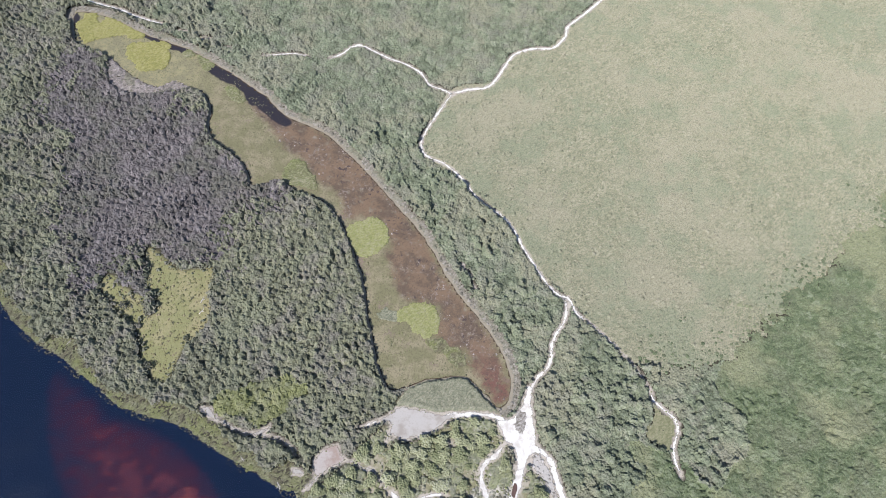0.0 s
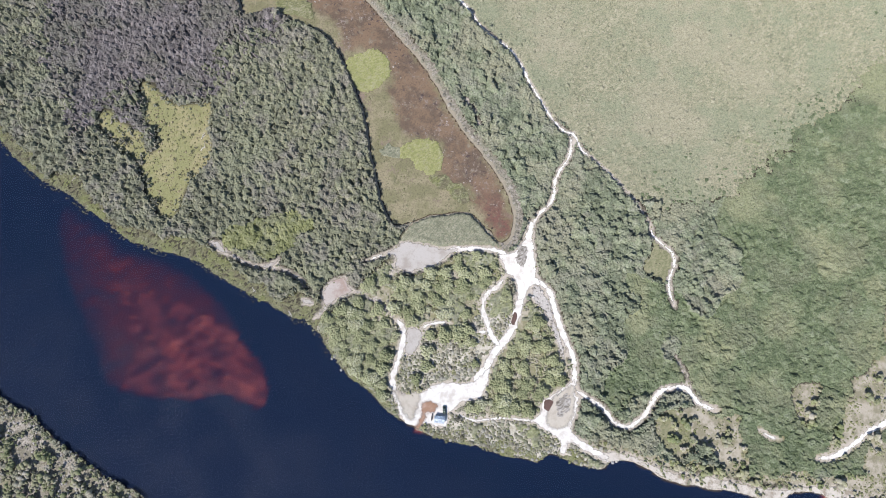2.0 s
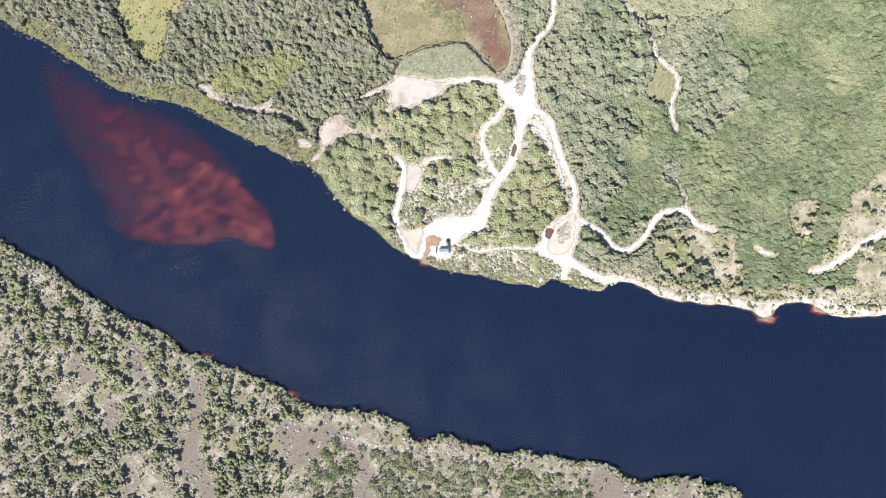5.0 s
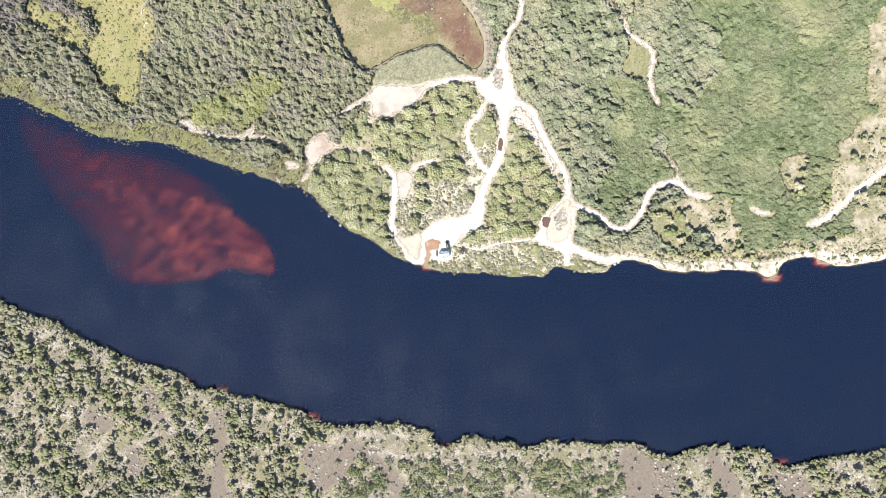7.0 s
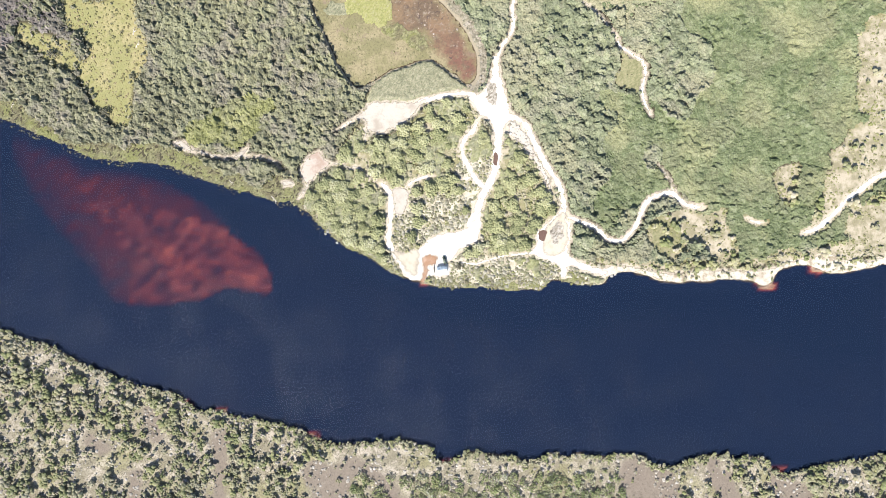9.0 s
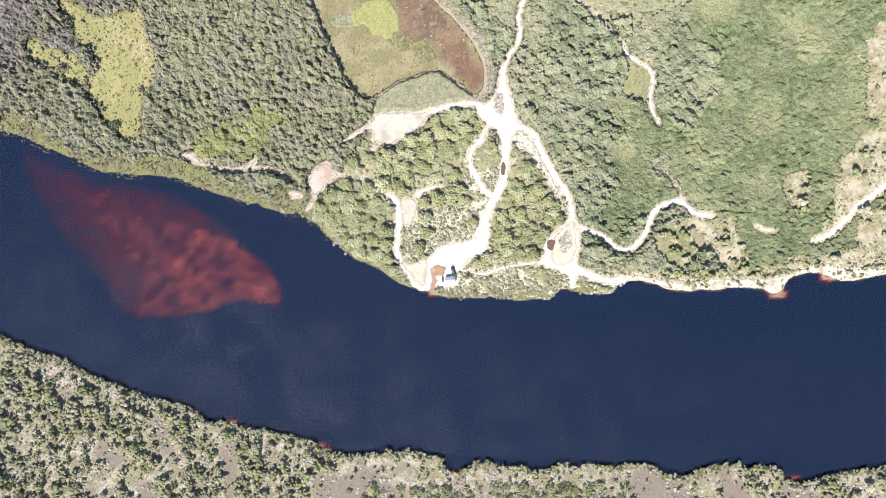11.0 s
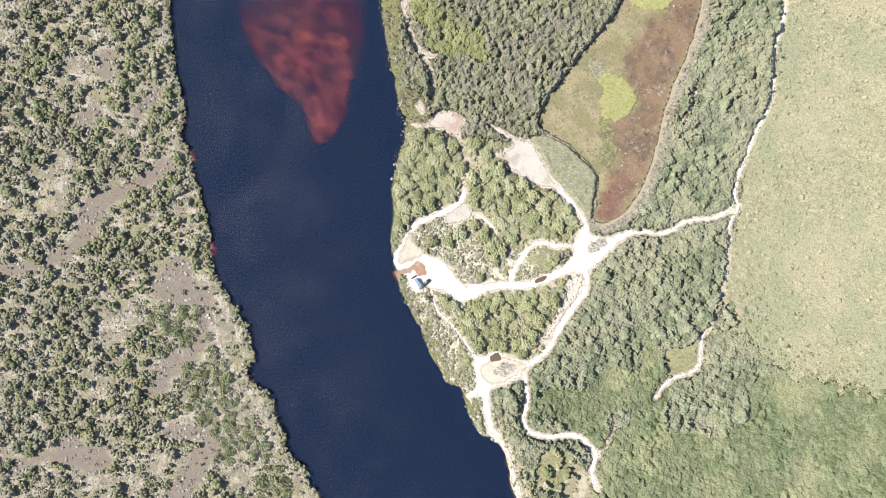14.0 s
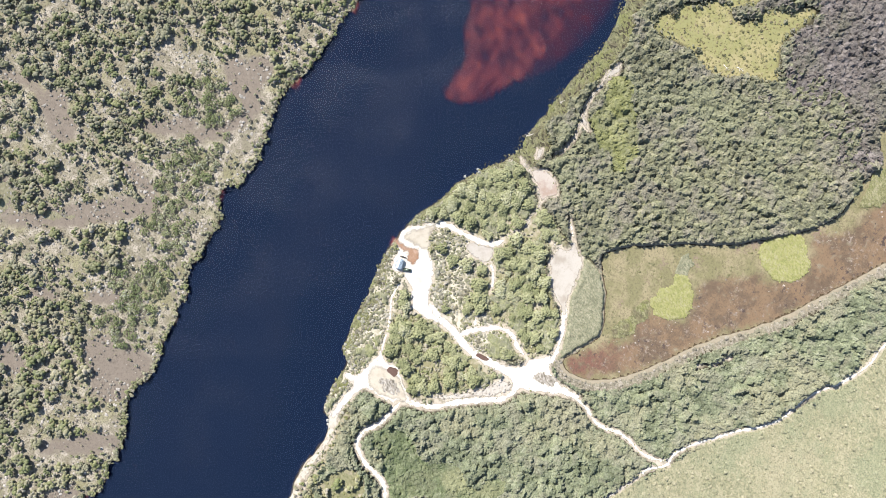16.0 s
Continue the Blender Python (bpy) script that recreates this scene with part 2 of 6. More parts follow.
south_east = line("11.0,-127.9 21.1,-125.1 31.2,-127.1 41.3,-128.7 51.4,-130.3 58.2,-130.2 66.6,-126.7 75.0,-129.0 81.7,-126.6 90.2,-129.2 102.0,-128.8 112.1,-128.0 120.5,-129.0 125.6,-133.0 134.1,-135.6 144.2,-134.9 152.6,-131.1 159.3,-129.3 171.1,-129.2 177.9,-131.9 186.3,-130.8 194.7,-132.4 201.6,-139.8 211.7,-141.0 220.1,-138.2 230.2,-135.5 243.7,-134.7 257.1,-132.9 266.5,-130.7 340,-126 430,-110 900,-40 4400,680")
SHORE_N, SHORE_S = np.vstack([north, north_east]), np.vstack([south, south_east])


def bank(points):
    near = np.vstack([p for p in (points[:3], smooth(points[3:-3], 2.0), points[-3:])])
    keep = np.abs(near).max(1) < 460
    near[keep] = ragged(near[keep], 1.1, 0.16, 3.0)
    return near


RIVER = np.vstack([bank(SHORE_N), bank(SHORE_S)[::-1]])
POND = ragged(smooth(np.vstack([
    line("-48,93 -57,105 -65,122 -73,140 -78,155 -88,173 -98,189 -108,202 -120,211 -134,216 -145,218 -154,223 -165,219 -174,215 -182,228 -192,236 -204,242 -217,251 -222,263 -225,275 -236,287 -243,288 -260,293 -271,285 -286,288 -303,296 -321,307 -342,312 -352,318 -364,341 -358,347"),
    line("-332,344 -305,335 -279,329 -258,324 -236,315 -221,309 -205,301 -186,291 -169,278 -152,273 -133,267 -123,260 -103,245 -82,228 -62,211 -43,193 -28,173 -9,154 8,138 19,123 24,110 24,99 19,94 10,100 2,106 -5,109 -15,106 -28,102 -39,95")]), 2.0, True), 0.9, 0.2, 7.0)
BROWN = smooth(line("-199.3,285.3 -181.4,270.2 -163.3,253.2 -142.5,239.8 -130.1,227.8 -112.3,219.5 -107.4,209.9 -100.2,203.5 -89.1,207.0 -75.2,201.7 -69.3,189.7 -68.8,179.0 -62.9,169.7 -58.4,158.3 -51.4,151.6 -41.3,151.5 -30.2,151.3 -26.3,140.7 -24.9,131.4 -18.8,125.8 -7.4,126.2 -3.8,118.0 1.8,114.3 6.6,106.3 13.8,100.0 17.9,95.9 25.1,100.7 22.8,109.4 15.6,122.5 8.2,135.9 -5.1,150.6 -22.8,167.2 -34.5,179.4 -47.8,198.2 -65.1,214.9 -83.0,232.2 -103.6,249.8 -123.8,263.4 -142.9,270.9 -162.5,279.1 -177.1,284.2"), 3.0, True)
DARKPATCHES = [ragged(smooth(line(text), 1.5, True), 1.6, 0.22, 4.0) for text in (
    "-237.7,312.3 -229.1,313.9 -215.6,307.5 -201.9,301.2 -188.4,292.3 -177.2,284.7 -168.2,278.0 -161.8,270.9 -168.0,268.6 -177.9,272.9 -189.1,280.8 -199.2,284.8 -205.0,291.8 -216.2,298.4 -223.8,299.7 -231.8,303.2 -237.9,306.5",
    "-317.1,340.6 -305.1,336.9 -290.4,335.5 -275.5,333.6 -261.7,329.1 -256.0,326.1 -263.2,320.6 -276.3,323.3 -292.1,327.9 -301.1,331.6 -309.5,333.6",
    # narrow dark strip along the pond's north-west edge
    "-380.7,353.2 -372.6,354.8 -364.2,347.0 -356.1,335.4 -342.9,316.8 -349.4,319.7 -360.1,331.6 -371.4,343.6")]
MEADOW = smooth(line("-226.3,155.1 -219.7,152.4 -214.1,149.6 -207.7,146.5 -203.1,143.1 -195.2,143.8 -187.4,146.4 -181.0,149.2 -178.4,143.1 -176.0,132.0 -172.2,121.3 -171.0,112.1 -173.4,106.0 -177.3,99.7 -180.2,92.8 -181.0,86.0 -181.2,78.6 -183.9,72.2 -189.6,72.2 -193.7,76.9 -198.4,80.8 -203.1,87.7 -207.0,95.5 -211.9,101.4 -218.0,105.1 -225.1,108.3 -231.6,112.0 -236.6,116.8 -243.5,122.0 -246.5,124.5 -245.8,128.8 -241.0,131.3 -236.9,125.9 -233.0,125.1 -225.3,122.7 -217.0,120.5 -212.7,112.5 -207.9,108.5 -203.4,112.0 -205.3,120.8 -208.2,127.5 -214.9,129.3 -218.8,135.5 -218.3,141.8 -222.7,147.2"), 2.0, True)
GREY = smooth(line("-341,309 -308,298 -262,284 -220,255 -186,232 -176,214 -161,217 -168,188 -175,161 -182,149 -203,143 -226,155 -229,130 -247,126 -279,145 -332,249"), 6.0, True)
SCRUB = smooth(line("245,139 253,102 245,58 235,52 237,40 214,45 201,38 206,24 201,18 177,20 157,21 140,16 126,10 120,-1 106,-6 103,-17 268,-10 420,20 420,160"), 4.0, True)
OPEN = smooth(line("-24.1,15.2 -16.6,28.3 -4.8,27.8 8.7,30.0 21.4,26.5 23.7,20.5 16.9,10.4 1.7,6.6 -11.8,-0.0 -24.3,-3.2"), 2.0, True)
GROVE_AREA = smooth(line("-79,22 -67,39 -45,71 -38,61 -22,67 -11,76 2,86 19,84 31,64 36,54 46,64 59,49 72,25 66,8 62,-2 76,-9 103,-17 103,-26 62,-28 -10,-27 -52,-4"), 3.0, True)
BRUSHY = smooth(line("11.5,42.8 21.1,54.1 31.9,57.4 35.1,46.6 30.9,33.2 23.8,28.2 13.7,31.3 8.8,37.4"), 2.0, True)
MAUVE = smooth(line("-315.3,310.4 -301.6,305.5 -290.5,295.1 -268.8,303.9 -249.7,307.6 -240.5,293.7 -260.8,283.1 -285.0,276.2 -305.1,281.1 -314.3,296.1"), 3.0, True)
HERB = smooth(line("-42,83 -37,95 -25,103 -5,109 11,98 18,94 16,87 -1,84 -24,81 -36,82"), 3.0, True)
REDBAR = smooth(line("-98.5,-24.3 -102.3,-13.6 -109.4,-3.6 -121.2,4.7 -131.4,16.4 -148.3,29.7 -168.5,39.5 -188.6,47.8 -212.2,55.9 -232.4,64.1 -247.5,67.4 -249.1,52.3 -235.5,25.5 -220.3,5.5 -206.8,-11.1 -197.7,-24.5 -189.9,-33.2 -168.0,-34.7 -151.2,-33.5 -137.8,-31.0 -127.1,-25.9 -114.3,-27.1 -102.2,-29.4"), 3.0, True)
HEATH_AREA = smooth(line("-51,326 -63,286 -57,262 -24,242 2,224 28,192 53,173 78,151 83.4,146.6 99.8,136.8 123.8,143.2 154.8,154.7 167.1,170.2 176.1,183.5 194.4,200.9 215.2,219.1 225.3,235.8 245.3,254.8 261.2,273.4 280,300 420,330 520,520 70,520 52,441 28,402 15,382 -10,371 -22,340"), 4.0, True)

# name, width, centre line
PATHS = [
    ("east_path", 2.6, "62,458 52,441 40,423 28,406 27,396 21,384 15,380 2,377 -10,369 -15,358 -20,343 -26,333 -39,328 -51,322"),
    ("middle_path", 2.2, "-51,322 -58,302 -63,286 -65,275 -63,267 -57,262 -46,259 -32,250 -24,242 -17,235 -6,228 2,224 11,215 19,203 28,192 35,183 45,174 53,172 59,163 66,159"),
    ("shaded_path", 1.5, "66,159 78,151 89,142 100,132 108,121"),
    ("south_east_path", 2.2, "108,121 110,116 117,111 123,107 125,100 123,91 124,83 128,75"),
    ("west_path", 2.3, "-49.7,321.0 -60.3,324.4 -69.6,327.0 -78.2,336.6 -90.6,342.7 -104.8,346.3 -119.6,351.6 -129.5,355.0 -137.0,351.8 -142.6,343.6 -151.1,337.8"),
    ("west_path_end", 1.5, "-166.4,336.0 -179.5,337.0 -192.1,333.3 -202.7,330.7"),
    ("north_west_path", 2.2, "-420,365 -362.9,359.3 -344.6,356.5 -329.1,354.5 -318.0,351.0 -305.1,348.5 -291.3,346.3"),
    ("hidden_path", 1.6, "-276.1,342.5 -269.3,342.0"),
    ("hidden_path", 1.5, "-255.6,339.3 -247.8,338.4"),
    ("hidden_path", 1.4, "-233.8,332.8 -229.3,333.1"),
    ("link_path", 2.6, "50.5,172.4 52.2,163.6 51.6,155.7 47.9,147.3 45.9,139.4 46.3,130.2 44.6,123.6 39.8,117.0 36.7,109.3 35.0,101.2 36.4,92.9"),
    ("rim_path", 1.2, "-18.9,183.2 -16.0,179.6 -11.5,175.9"),
    ("rim_path_end", 1.0, "-9.4,171.8 -7.1,167.3"),
    ("bank_trail", 1.3, "-150,58 -142,56 -129,52 -115,52 -105,52 -97,49 -91,45"),
    ("faint_path", 0.5, "143,27 140,34 136,40 132,45"),
    ("east_track", 3.5, "42.8,75.8 48.9,72.7 53.6,68.6 56.5,62.2 59.8,55.4 63.5,48.0 67.8,41.2 72.1,34.4 74.4,27.7 75.3,20.9 76.0,16.5"),
    ("shore_track", 3.4, "91.2,-16.7 95.9,-18.8 101.0,-19.8 106.1,-17.9 113.5,-16.9"),
    ("scrub_path", 2.7, "77.0,14.8 84.4,11.7 92.8,8.3 97.1,4.8 101.2,1.1 106.2,-0.3 110.6,0.6 114.7,4.3 118.2,8.7 120.9,14.7 123.4,20.4 126.8,24.4 131.9,26.7 138.7,28.4 141.7,27.0 147.1,21.9 152.2,19.8 158.3,19.4"),
    ("far_path", 1.9, "184.4,12.7 189.5,10.3 195.6,9.2"),
    ("far_track", 2.9, "218.4,3.2 226.9,5.8 232.1,9.8 238.9,15.8 245.8,23.2 252.7,28.2 259.6,33.6 269.2,38.5 331.7,64.1"),
    ("bank_path", 1.7, "9.2,-10.7 18.3,-12.8 23.4,-12.9 28.4,-11.2 35.2,-9.3 42.0,-8.0 48.7,-7.4 57.2,-6.5"),
    ("landing_track", 4.6, "37.4,66.1 36.2,56.0 35.1,46.6 33.4,39.9 29.6,32.5 26.1,26.5 24.1,19.8 21.3,13.8 17.9,9.1"),
    ("inner_track", 3.2, "24.6,72.2 21.9,66.9 17.8,62.9 15.0,57.5 15.6,50.8 18.3,46.1 21.6,39.3 26.2,33.9 29.6,31.8"),
    ("inner_spur", 2.2, "21.6,39.3 17.5,38.0 13.5,37.4"),
    ("west_loop", 3.5, "-25.3,-6.6 -28.7,-2.5 -29.3,3.5 -28.5,10.3 -27.8,17.0 -27.7,23.7 -28.3,28.7 -30.3,32.4 -33.6,35.5"),
    ("grove_path", 1.2, "-33.6,35.5 -38.3,37.9 -42.2,41.3 -46.6,44.7 -53.3,45.8 -58.9,47.5 -64.0,46.9"),
    ("spur_path", 2.0, "-19.5,31.7 -16.1,35.3 -12.1,37.6 -6.3,39.3 -2.6,40.2"),
    ("clearing_path", 3.2, "-12.6,83.0 -4.1,85.2 4.3,87.2 12.7,88.4 20.1,88.0 26.1,85.3"),
    ("clearing_spur", 1.6, "-47.9,74.2 -54.0,70.6 -59.0,66.9"),
    ("clearing_gap", 1.2, "-42.6,69.1 -42.0,59.1"),
    ("landing_path", 1.6, "-75.8,38.3 -78.5,32.6 -82.6,26.9"),
]
PATHS = [(name, width * (0.85 if width < 2.7 else 1.0), smooth(line(text), 1.2)) for name, width, text in PATHS]
CLEARINGS = [
    ("bank_patch", DULLSAND, "-91.9,36.8 -87.2,37.7 -85.2,36.0 -89.9,34.0"),
    ("track_junction", SAND, "34.5,110.4 37.2,110.4 37.7,100.3 39.7,93.6 41.6,86.9 43.6,81.8 43.5,77.4 48.2,73.4 44.5,72.4 41.1,69.4 38.7,62.7 35.6,60.0 34.3,65.1 32.0,70.1 29.4,74.2 25.3,75.2 22.0,81.7 18.7,86.0 24.5,87.7 28.9,90.3 32.0,97.0 33.4,103.7"),
    ("landing_beach", SAND, "-28.7,-3.9 -23.7,-5.6 -16.9,-5.7 -10.2,-2.4 -6.1,1.9 1.7,4.9 9.1,6.1 16.9,8.8 22.0,13.7 25.4,19.1 26.0,13.0 24.5,2.9 21.1,-1.1 16.7,-2.7 12.3,-5.3 10.3,-8.0 8.6,-10.7 5.5,-12.0 7.2,-14.4 6.4,-19.4 -2.0,-20.3 -6.4,-20.9 -8.7,-23.3 -15.5,-22.5 -20.4,-18.7 -24.4,-12.0 -27.7,-7.2"),
    ("loop_clearing", DULLSAND, "-26.9,31.7 -21.5,32.7 -17.5,31.0 -17.6,23.6 -20.0,17.6 -24.4,16.9 -26.0,22.0"),
    ("north_clearing", DULLSAND, "-50.2,73.6 -44.5,77.5 -40.4,82.2 -36.0,84.2 -27.7,83.8 -20.3,83.7 -12.6,84.3 -6.8,85.6 -5.5,83.9 -9.2,81.3 -12.6,77.3 -17.1,72.6 -22.8,68.6 -27.9,67.3 -32.9,65.4 -37.9,65.4 -41.9,68.5 -42.9,73.2 -47.2,72.9"),
    ("pink_clearing", PINKSAND, "-80.7,43.7 -79.3,49.4 -74.9,52.7 -69.9,55.0 -66.6,49.9 -63.6,46.9 -68.4,43.2 -72.4,40.2 -76.5,35.9 -80.1,38.3"),
    ("bank_sand", DULLSAND, "-156,60 -151,61.5 -146,58.5 -144,55 -150,57.5"),
    ("bank_hollow", DULLSAND, "-122,51 -117,54.5 -111,59 -113,54.5 -118,51.5"),
    ("east_beach", BEACHSAND, "93.2,-17.4 106.1,-14.8 116.2,-15.3 126.4,-18.1 139.9,-20.3 150.1,-18.4 163.7,-18.5 173.9,-18.3 187.5,-18.8 201.2,-17.3 211.4,-13.7 225.1,-10.8 235.3,-9.5 245.5,-13.0 259.2,-13.9 268.8,-11.6 331.2,-7.2 331.1,-11.3 268.7,-16.4 255.7,-18.9 245.5,-20.5 233.5,-20.7 226.7,-18.3 219.9,-16.1 209.7,-17.4 202.8,-20.7 200.4,-25.1 197.0,-28.1 192.5,-28.0 187.5,-25.6 177.3,-24.4 167.1,-24.3 160.3,-25.3 151.8,-25.2 143.3,-25.7 134.8,-25.0 126.3,-22.2 119.6,-19.7 112.8,-18.6 106.0,-19.6 102.0,-21.2 95.9,-20.4"),
    ("old_track", DULLSAND, "44.5,72.7 52.8,64.9 57.5,55.8 62.4,46.3 66.4,37.9 68.3,30.1 64.7,34.5 60.4,43.0 55.4,51.4 49.4,58.5 43.7,63.3 42.1,68.4"),
    ("ford_sand", SAND, "60.7,7.6 66.5,12.9 70.9,16.9 75.3,21.3 77.3,14.8 79.6,9.1 79.2,0.7 77.8,-6.1 80.8,-10.5 89.2,-14.0 101.0,-18.1 99.9,-20.8 91.8,-19.7 84.1,-16.9 77.7,-15.5 75.9,-21.9 72.2,-21.2 71.6,-15.1 63.9,-11.6 57.1,-8.5 50.4,-7.8 55.5,-5.5 58.9,-0.8 58.3,4.3"),
    ("ford_island", DULLSAND, "66.4,10.9 70.9,13.2 75.2,10.8 75.8,4.1 73.1,-2.6 69.0,-3.3 65.7,0.8 65.1,6.5"),
]
CLEARINGS = [(name, mat, ragged(smooth(line(text), 1.0, True), {"east_beach": 0.6, "bank_sand": 1.3, "bank_hollow": 1.3}.get(name, 0.9), 0.3, 5.0)) for name, mat, text in CLEARINGS]
# worn bare strips of the south bank: half-width, line
BARE = [
    (4.5, "46.3,-255.5 51.3,-249.7 59.5,-249.2"),
    (3.5, "54.4,-229.1 51.3,-217.8 48.8,-207.7"),
    (4.6, "-171.0,-98.3 -168.2,-113.5"),
    (3.2, "-133.6,-113.2 -132.2,-125.0 -131.7,-145.2"),
    (5.9, "-138.7,-155.4 -130.9,-165.4"),
    (4.2, "-207.9,-114.8 -199.5,-119.5"),
    (3.8, "-180.9,-135.5 -182.5,-146.3"),
    (6.7, "-74.8,-134.6 -59.6,-142.9 -69.7,-150.7"),
    (11.8, "118.2,-140.3 125.7,-153.8"),
    (5.9, "168.7,-143.3 173.6,-156.7"),
    (7.6, "202.4,-147.4 216.7,-156.3"),
    (4.2, "-76.8,-140.8 -63.6,-139.1 -54.8,-131.8 -43.3,-135.2 -34.0,-142.3 -24.2,-156.0"),
    (5.0, "-18.6,-186.7 -22.1,-174.2 -28.0,-164.8"),
    (4.4, "64.0,-242.2 54.5,-216.5 44.0,-194.9 26.3,-166.1"),
    (10.1, "116.7,-162.0 133.1,-150.8"),
    (7.6, "120.5,-142.1 133.0,-141.7"),
    (4.2, "182.7,-170.8 174.5,-159.5 164.0,-141.8 164.3,-133.6"),
    (8.4, "-9.2,-244.6 2.8,-233.4"),
    (3.8, "88.3,-178.5 83.8,-163.0"),
    (4.2, "97.9,-211.5 97.8,-202.2"),
    (5.9, "137.8,-216.0 142.7,-205.8"),
    (2.9, "-15.7,-279.0 -15.7,-260.4 -7.3,-249.4"),
    (4.2, "-78.9,-137.4 -62.3,-138.0 -47.4,-134.0"),
    (3.8, "-132.4,-169.0 -118.5,-177.3"),
    (3.8, "27.8,-178.8 37.2,-196.1 48.9,-215.3 53.1,-228.5"),
    (3.8, "-123.8,-230.8 -115.7,-204.6 -117.6,-176.8 -130.8,-154.6 -130.3,-130.9 -129.3,-113.7"),
    (3.4, "-19.4,-242.2 -5.5,-242.1"),
    (4.2, "8.2,-187.9 20.1,-168.2"),
]
BARE = [(wide, smooth(line(text), 3.0)) for wide, text in BARE]
LAWNS = [smooth(line(text), 1.5, True) for text in (
    "109.7,114.9 110.6,103.1 106.5,96.4 109.5,91.0 118.9,87.6 123.4,91.2 124.5,105.7 115.8,109.5",
    "126.0,10.3 135.2,13.9 143.6,9.1 147.6,-0.1 139.0,-9.5 131.6,-7.0 126.6,1.8")]
THICKET_GAPS = [smooth(line(text), 2.5, True) for text in (
    "123.4,18.7 131.9,23.7 140.3,21.9 150.5,17.1 158.9,14.0 171.5,15.5 173.4,4.7 176.1,-7.2 170.5,-15.6 164.5,-10.4 160.4,-5.3 152.0,0.9 146.2,-5.2 138.3,-10.5 131.6,-7.0 126.6,1.8",
    "253.4,118.9 259.3,126.3 270.6,132.3 332.2,142.0 331.8,77.6 270.1,76.5 261.9,69.8 256.5,78.3 251.8,91.8 254.0,105.3",
    "234.5,58.2 246.1,62.8 269.4,69.7 331.7,74.2 331.3,13.2 269.2,37.5 259.5,30.2 245.8,20.2 232.7,6.7 225.2,8.9 230.4,21.0 235.6,31.1 232.3,44.7",
    "197.6,41.6 211.9,46.9 215.6,41.4 210.4,28.0 211.7,20.5 206.6,22.3 203.3,29.7 199.2,34.8",
    "245.7,12.4 266.3,24.0 331.5,40.3 331.2,-0.4 266.1,-2.4 249.0,-1.2",
    "91.2,-14.7 109.5,-12.2 126.4,-14.7 143.4,-15.9 163.8,-14.8 187.5,-16.1 208.0,-11.3 225.1,-6.7 245.6,-2.2 268.9,0.9 331.2,6.4 330.9,-37.8 91.0,-34.9")]


def ovals(points, shapes):
    """How far points lie outside the nearest of some ovals, in metres, roughly."""
    best = np.full(len(points), 60.0)
    for x, y, a, b, turn in shapes:
        c, n = math.cos(radians(turn)), math.sin(radians(turn))
        u, v = points[:, 0] - x, points[:, 1] - y
        best = np.minimum(best, (np.hypot((u * c + v * n) / a, (v * c - u * n) / b) - 1) * min(a, b))
    return best


def open_side(points):
    """Distance from the open brushy sand within the grove."""
    return np.minimum(away(points, OPEN), away(points, BRUSHY))


def off_sand(points):
    """Distance from the nearest path or clearing; below 0 on it."""
    d = np.full(len(points), 1e9)
    for _, width, curve in PATHS:
        d = np.minimum(d, away(points, curve, False) - width / 2)
    for _, _, outline in CLEARINGS:
        d = np.minimum(d, away(points, outline))
    return d


rng = np.random.default_rng(5)


def scatter(box, gap, jitter=0.45):
    """Uneven spots in a box, about a gap apart."""
    x, y = np.meshgrid(np.arange(box[0], box[2], gap), np.arange(box[1], box[3], gap * 0.87))
    x[1::2] += gap / 2
    pts = np.c_[x.ravel(), y.ravel()]
    return pts + rng.normal(0, jitter * gap * 0.6, pts.shape)


def lattice(x, y, scale, seed=0.0):
    return np.array([noise.fractal((a * scale, b * scale, seed), 0.9, 2.0, 3) for a, b in zip(x, y)])


# ---- ground: one sheet with the river bed and the pond basin ----
def raw_mesh(name, verts, faces, material, smooth_faces=False):
    me = bpy.data.meshes.new(name)
    verts, faces = np.asarray(verts, np.float32), np.asarray(faces, np.int32)
    me.vertices.add(len(verts))
    me.vertices.foreach_set("co", verts.ravel())
    n = faces.shape[1]
    me.loops.add(faces.size)
    me.loops.foreach_set("vertex_index", faces.ravel())
    me.polygons.add(len(faces))
    me.polygons.foreach_set("loop_start", np.arange(0, faces.size, n, dtype=np.int32))
    me.polygons.foreach_set("use_smooth", np.full(len(faces), smooth_faces))
    me.update(calc_edges=True)
    me.validate()
    me.materials.append(material)
    return me


LAND = 0.5
DEPTH = 0.3  # bed lifted to shorten bank shadows; the stained water gives back light from its upper layer alone
far = np.array([70, 170, 350, 700, 1300, 2400, 4000.0])
xs = np.concatenate([-440 - far[::-1], np.arange(-440, 331, 2.5), 330 + far])
ys = np.concatenate([-330 - far[::-1], np.arange(-330, 511, 2.5), 510 + far])
gx, gy = (a.ravel() for a in np.meshgrid(xs, ys))
spots = np.c_[gx, gy]
river = away(spots, RIVER)
pond = away(spots, POND)
bar = away(spots, REDBAR)
wave = lattice(gx, gy, 0.05, 2.0)
ripple = lattice(gx * 0.55 + gy * 0.25, gy * 0.9 - gx * 0.5, 0.15, 4.0)
gz = np.where(river > 0, np.minimum(LAND, river * 0.45), np.maximum(-1.9, river * 2.2))
# the sand bar: steep along its downstream face, sinking slowly upstream and towards the north bank
slope = np.clip((gx + 250) / 150, 0, 1)
top = -1.62 + 0.6 * slope + 0.55 * ripple + 0.24 * wave
face = np.clip((-bar + 1.0) / np.where((gy < 5 - (gx + 100) * 0.25) & (gx > -185), 3.0, 24.0), 0, 1) ** 0.7
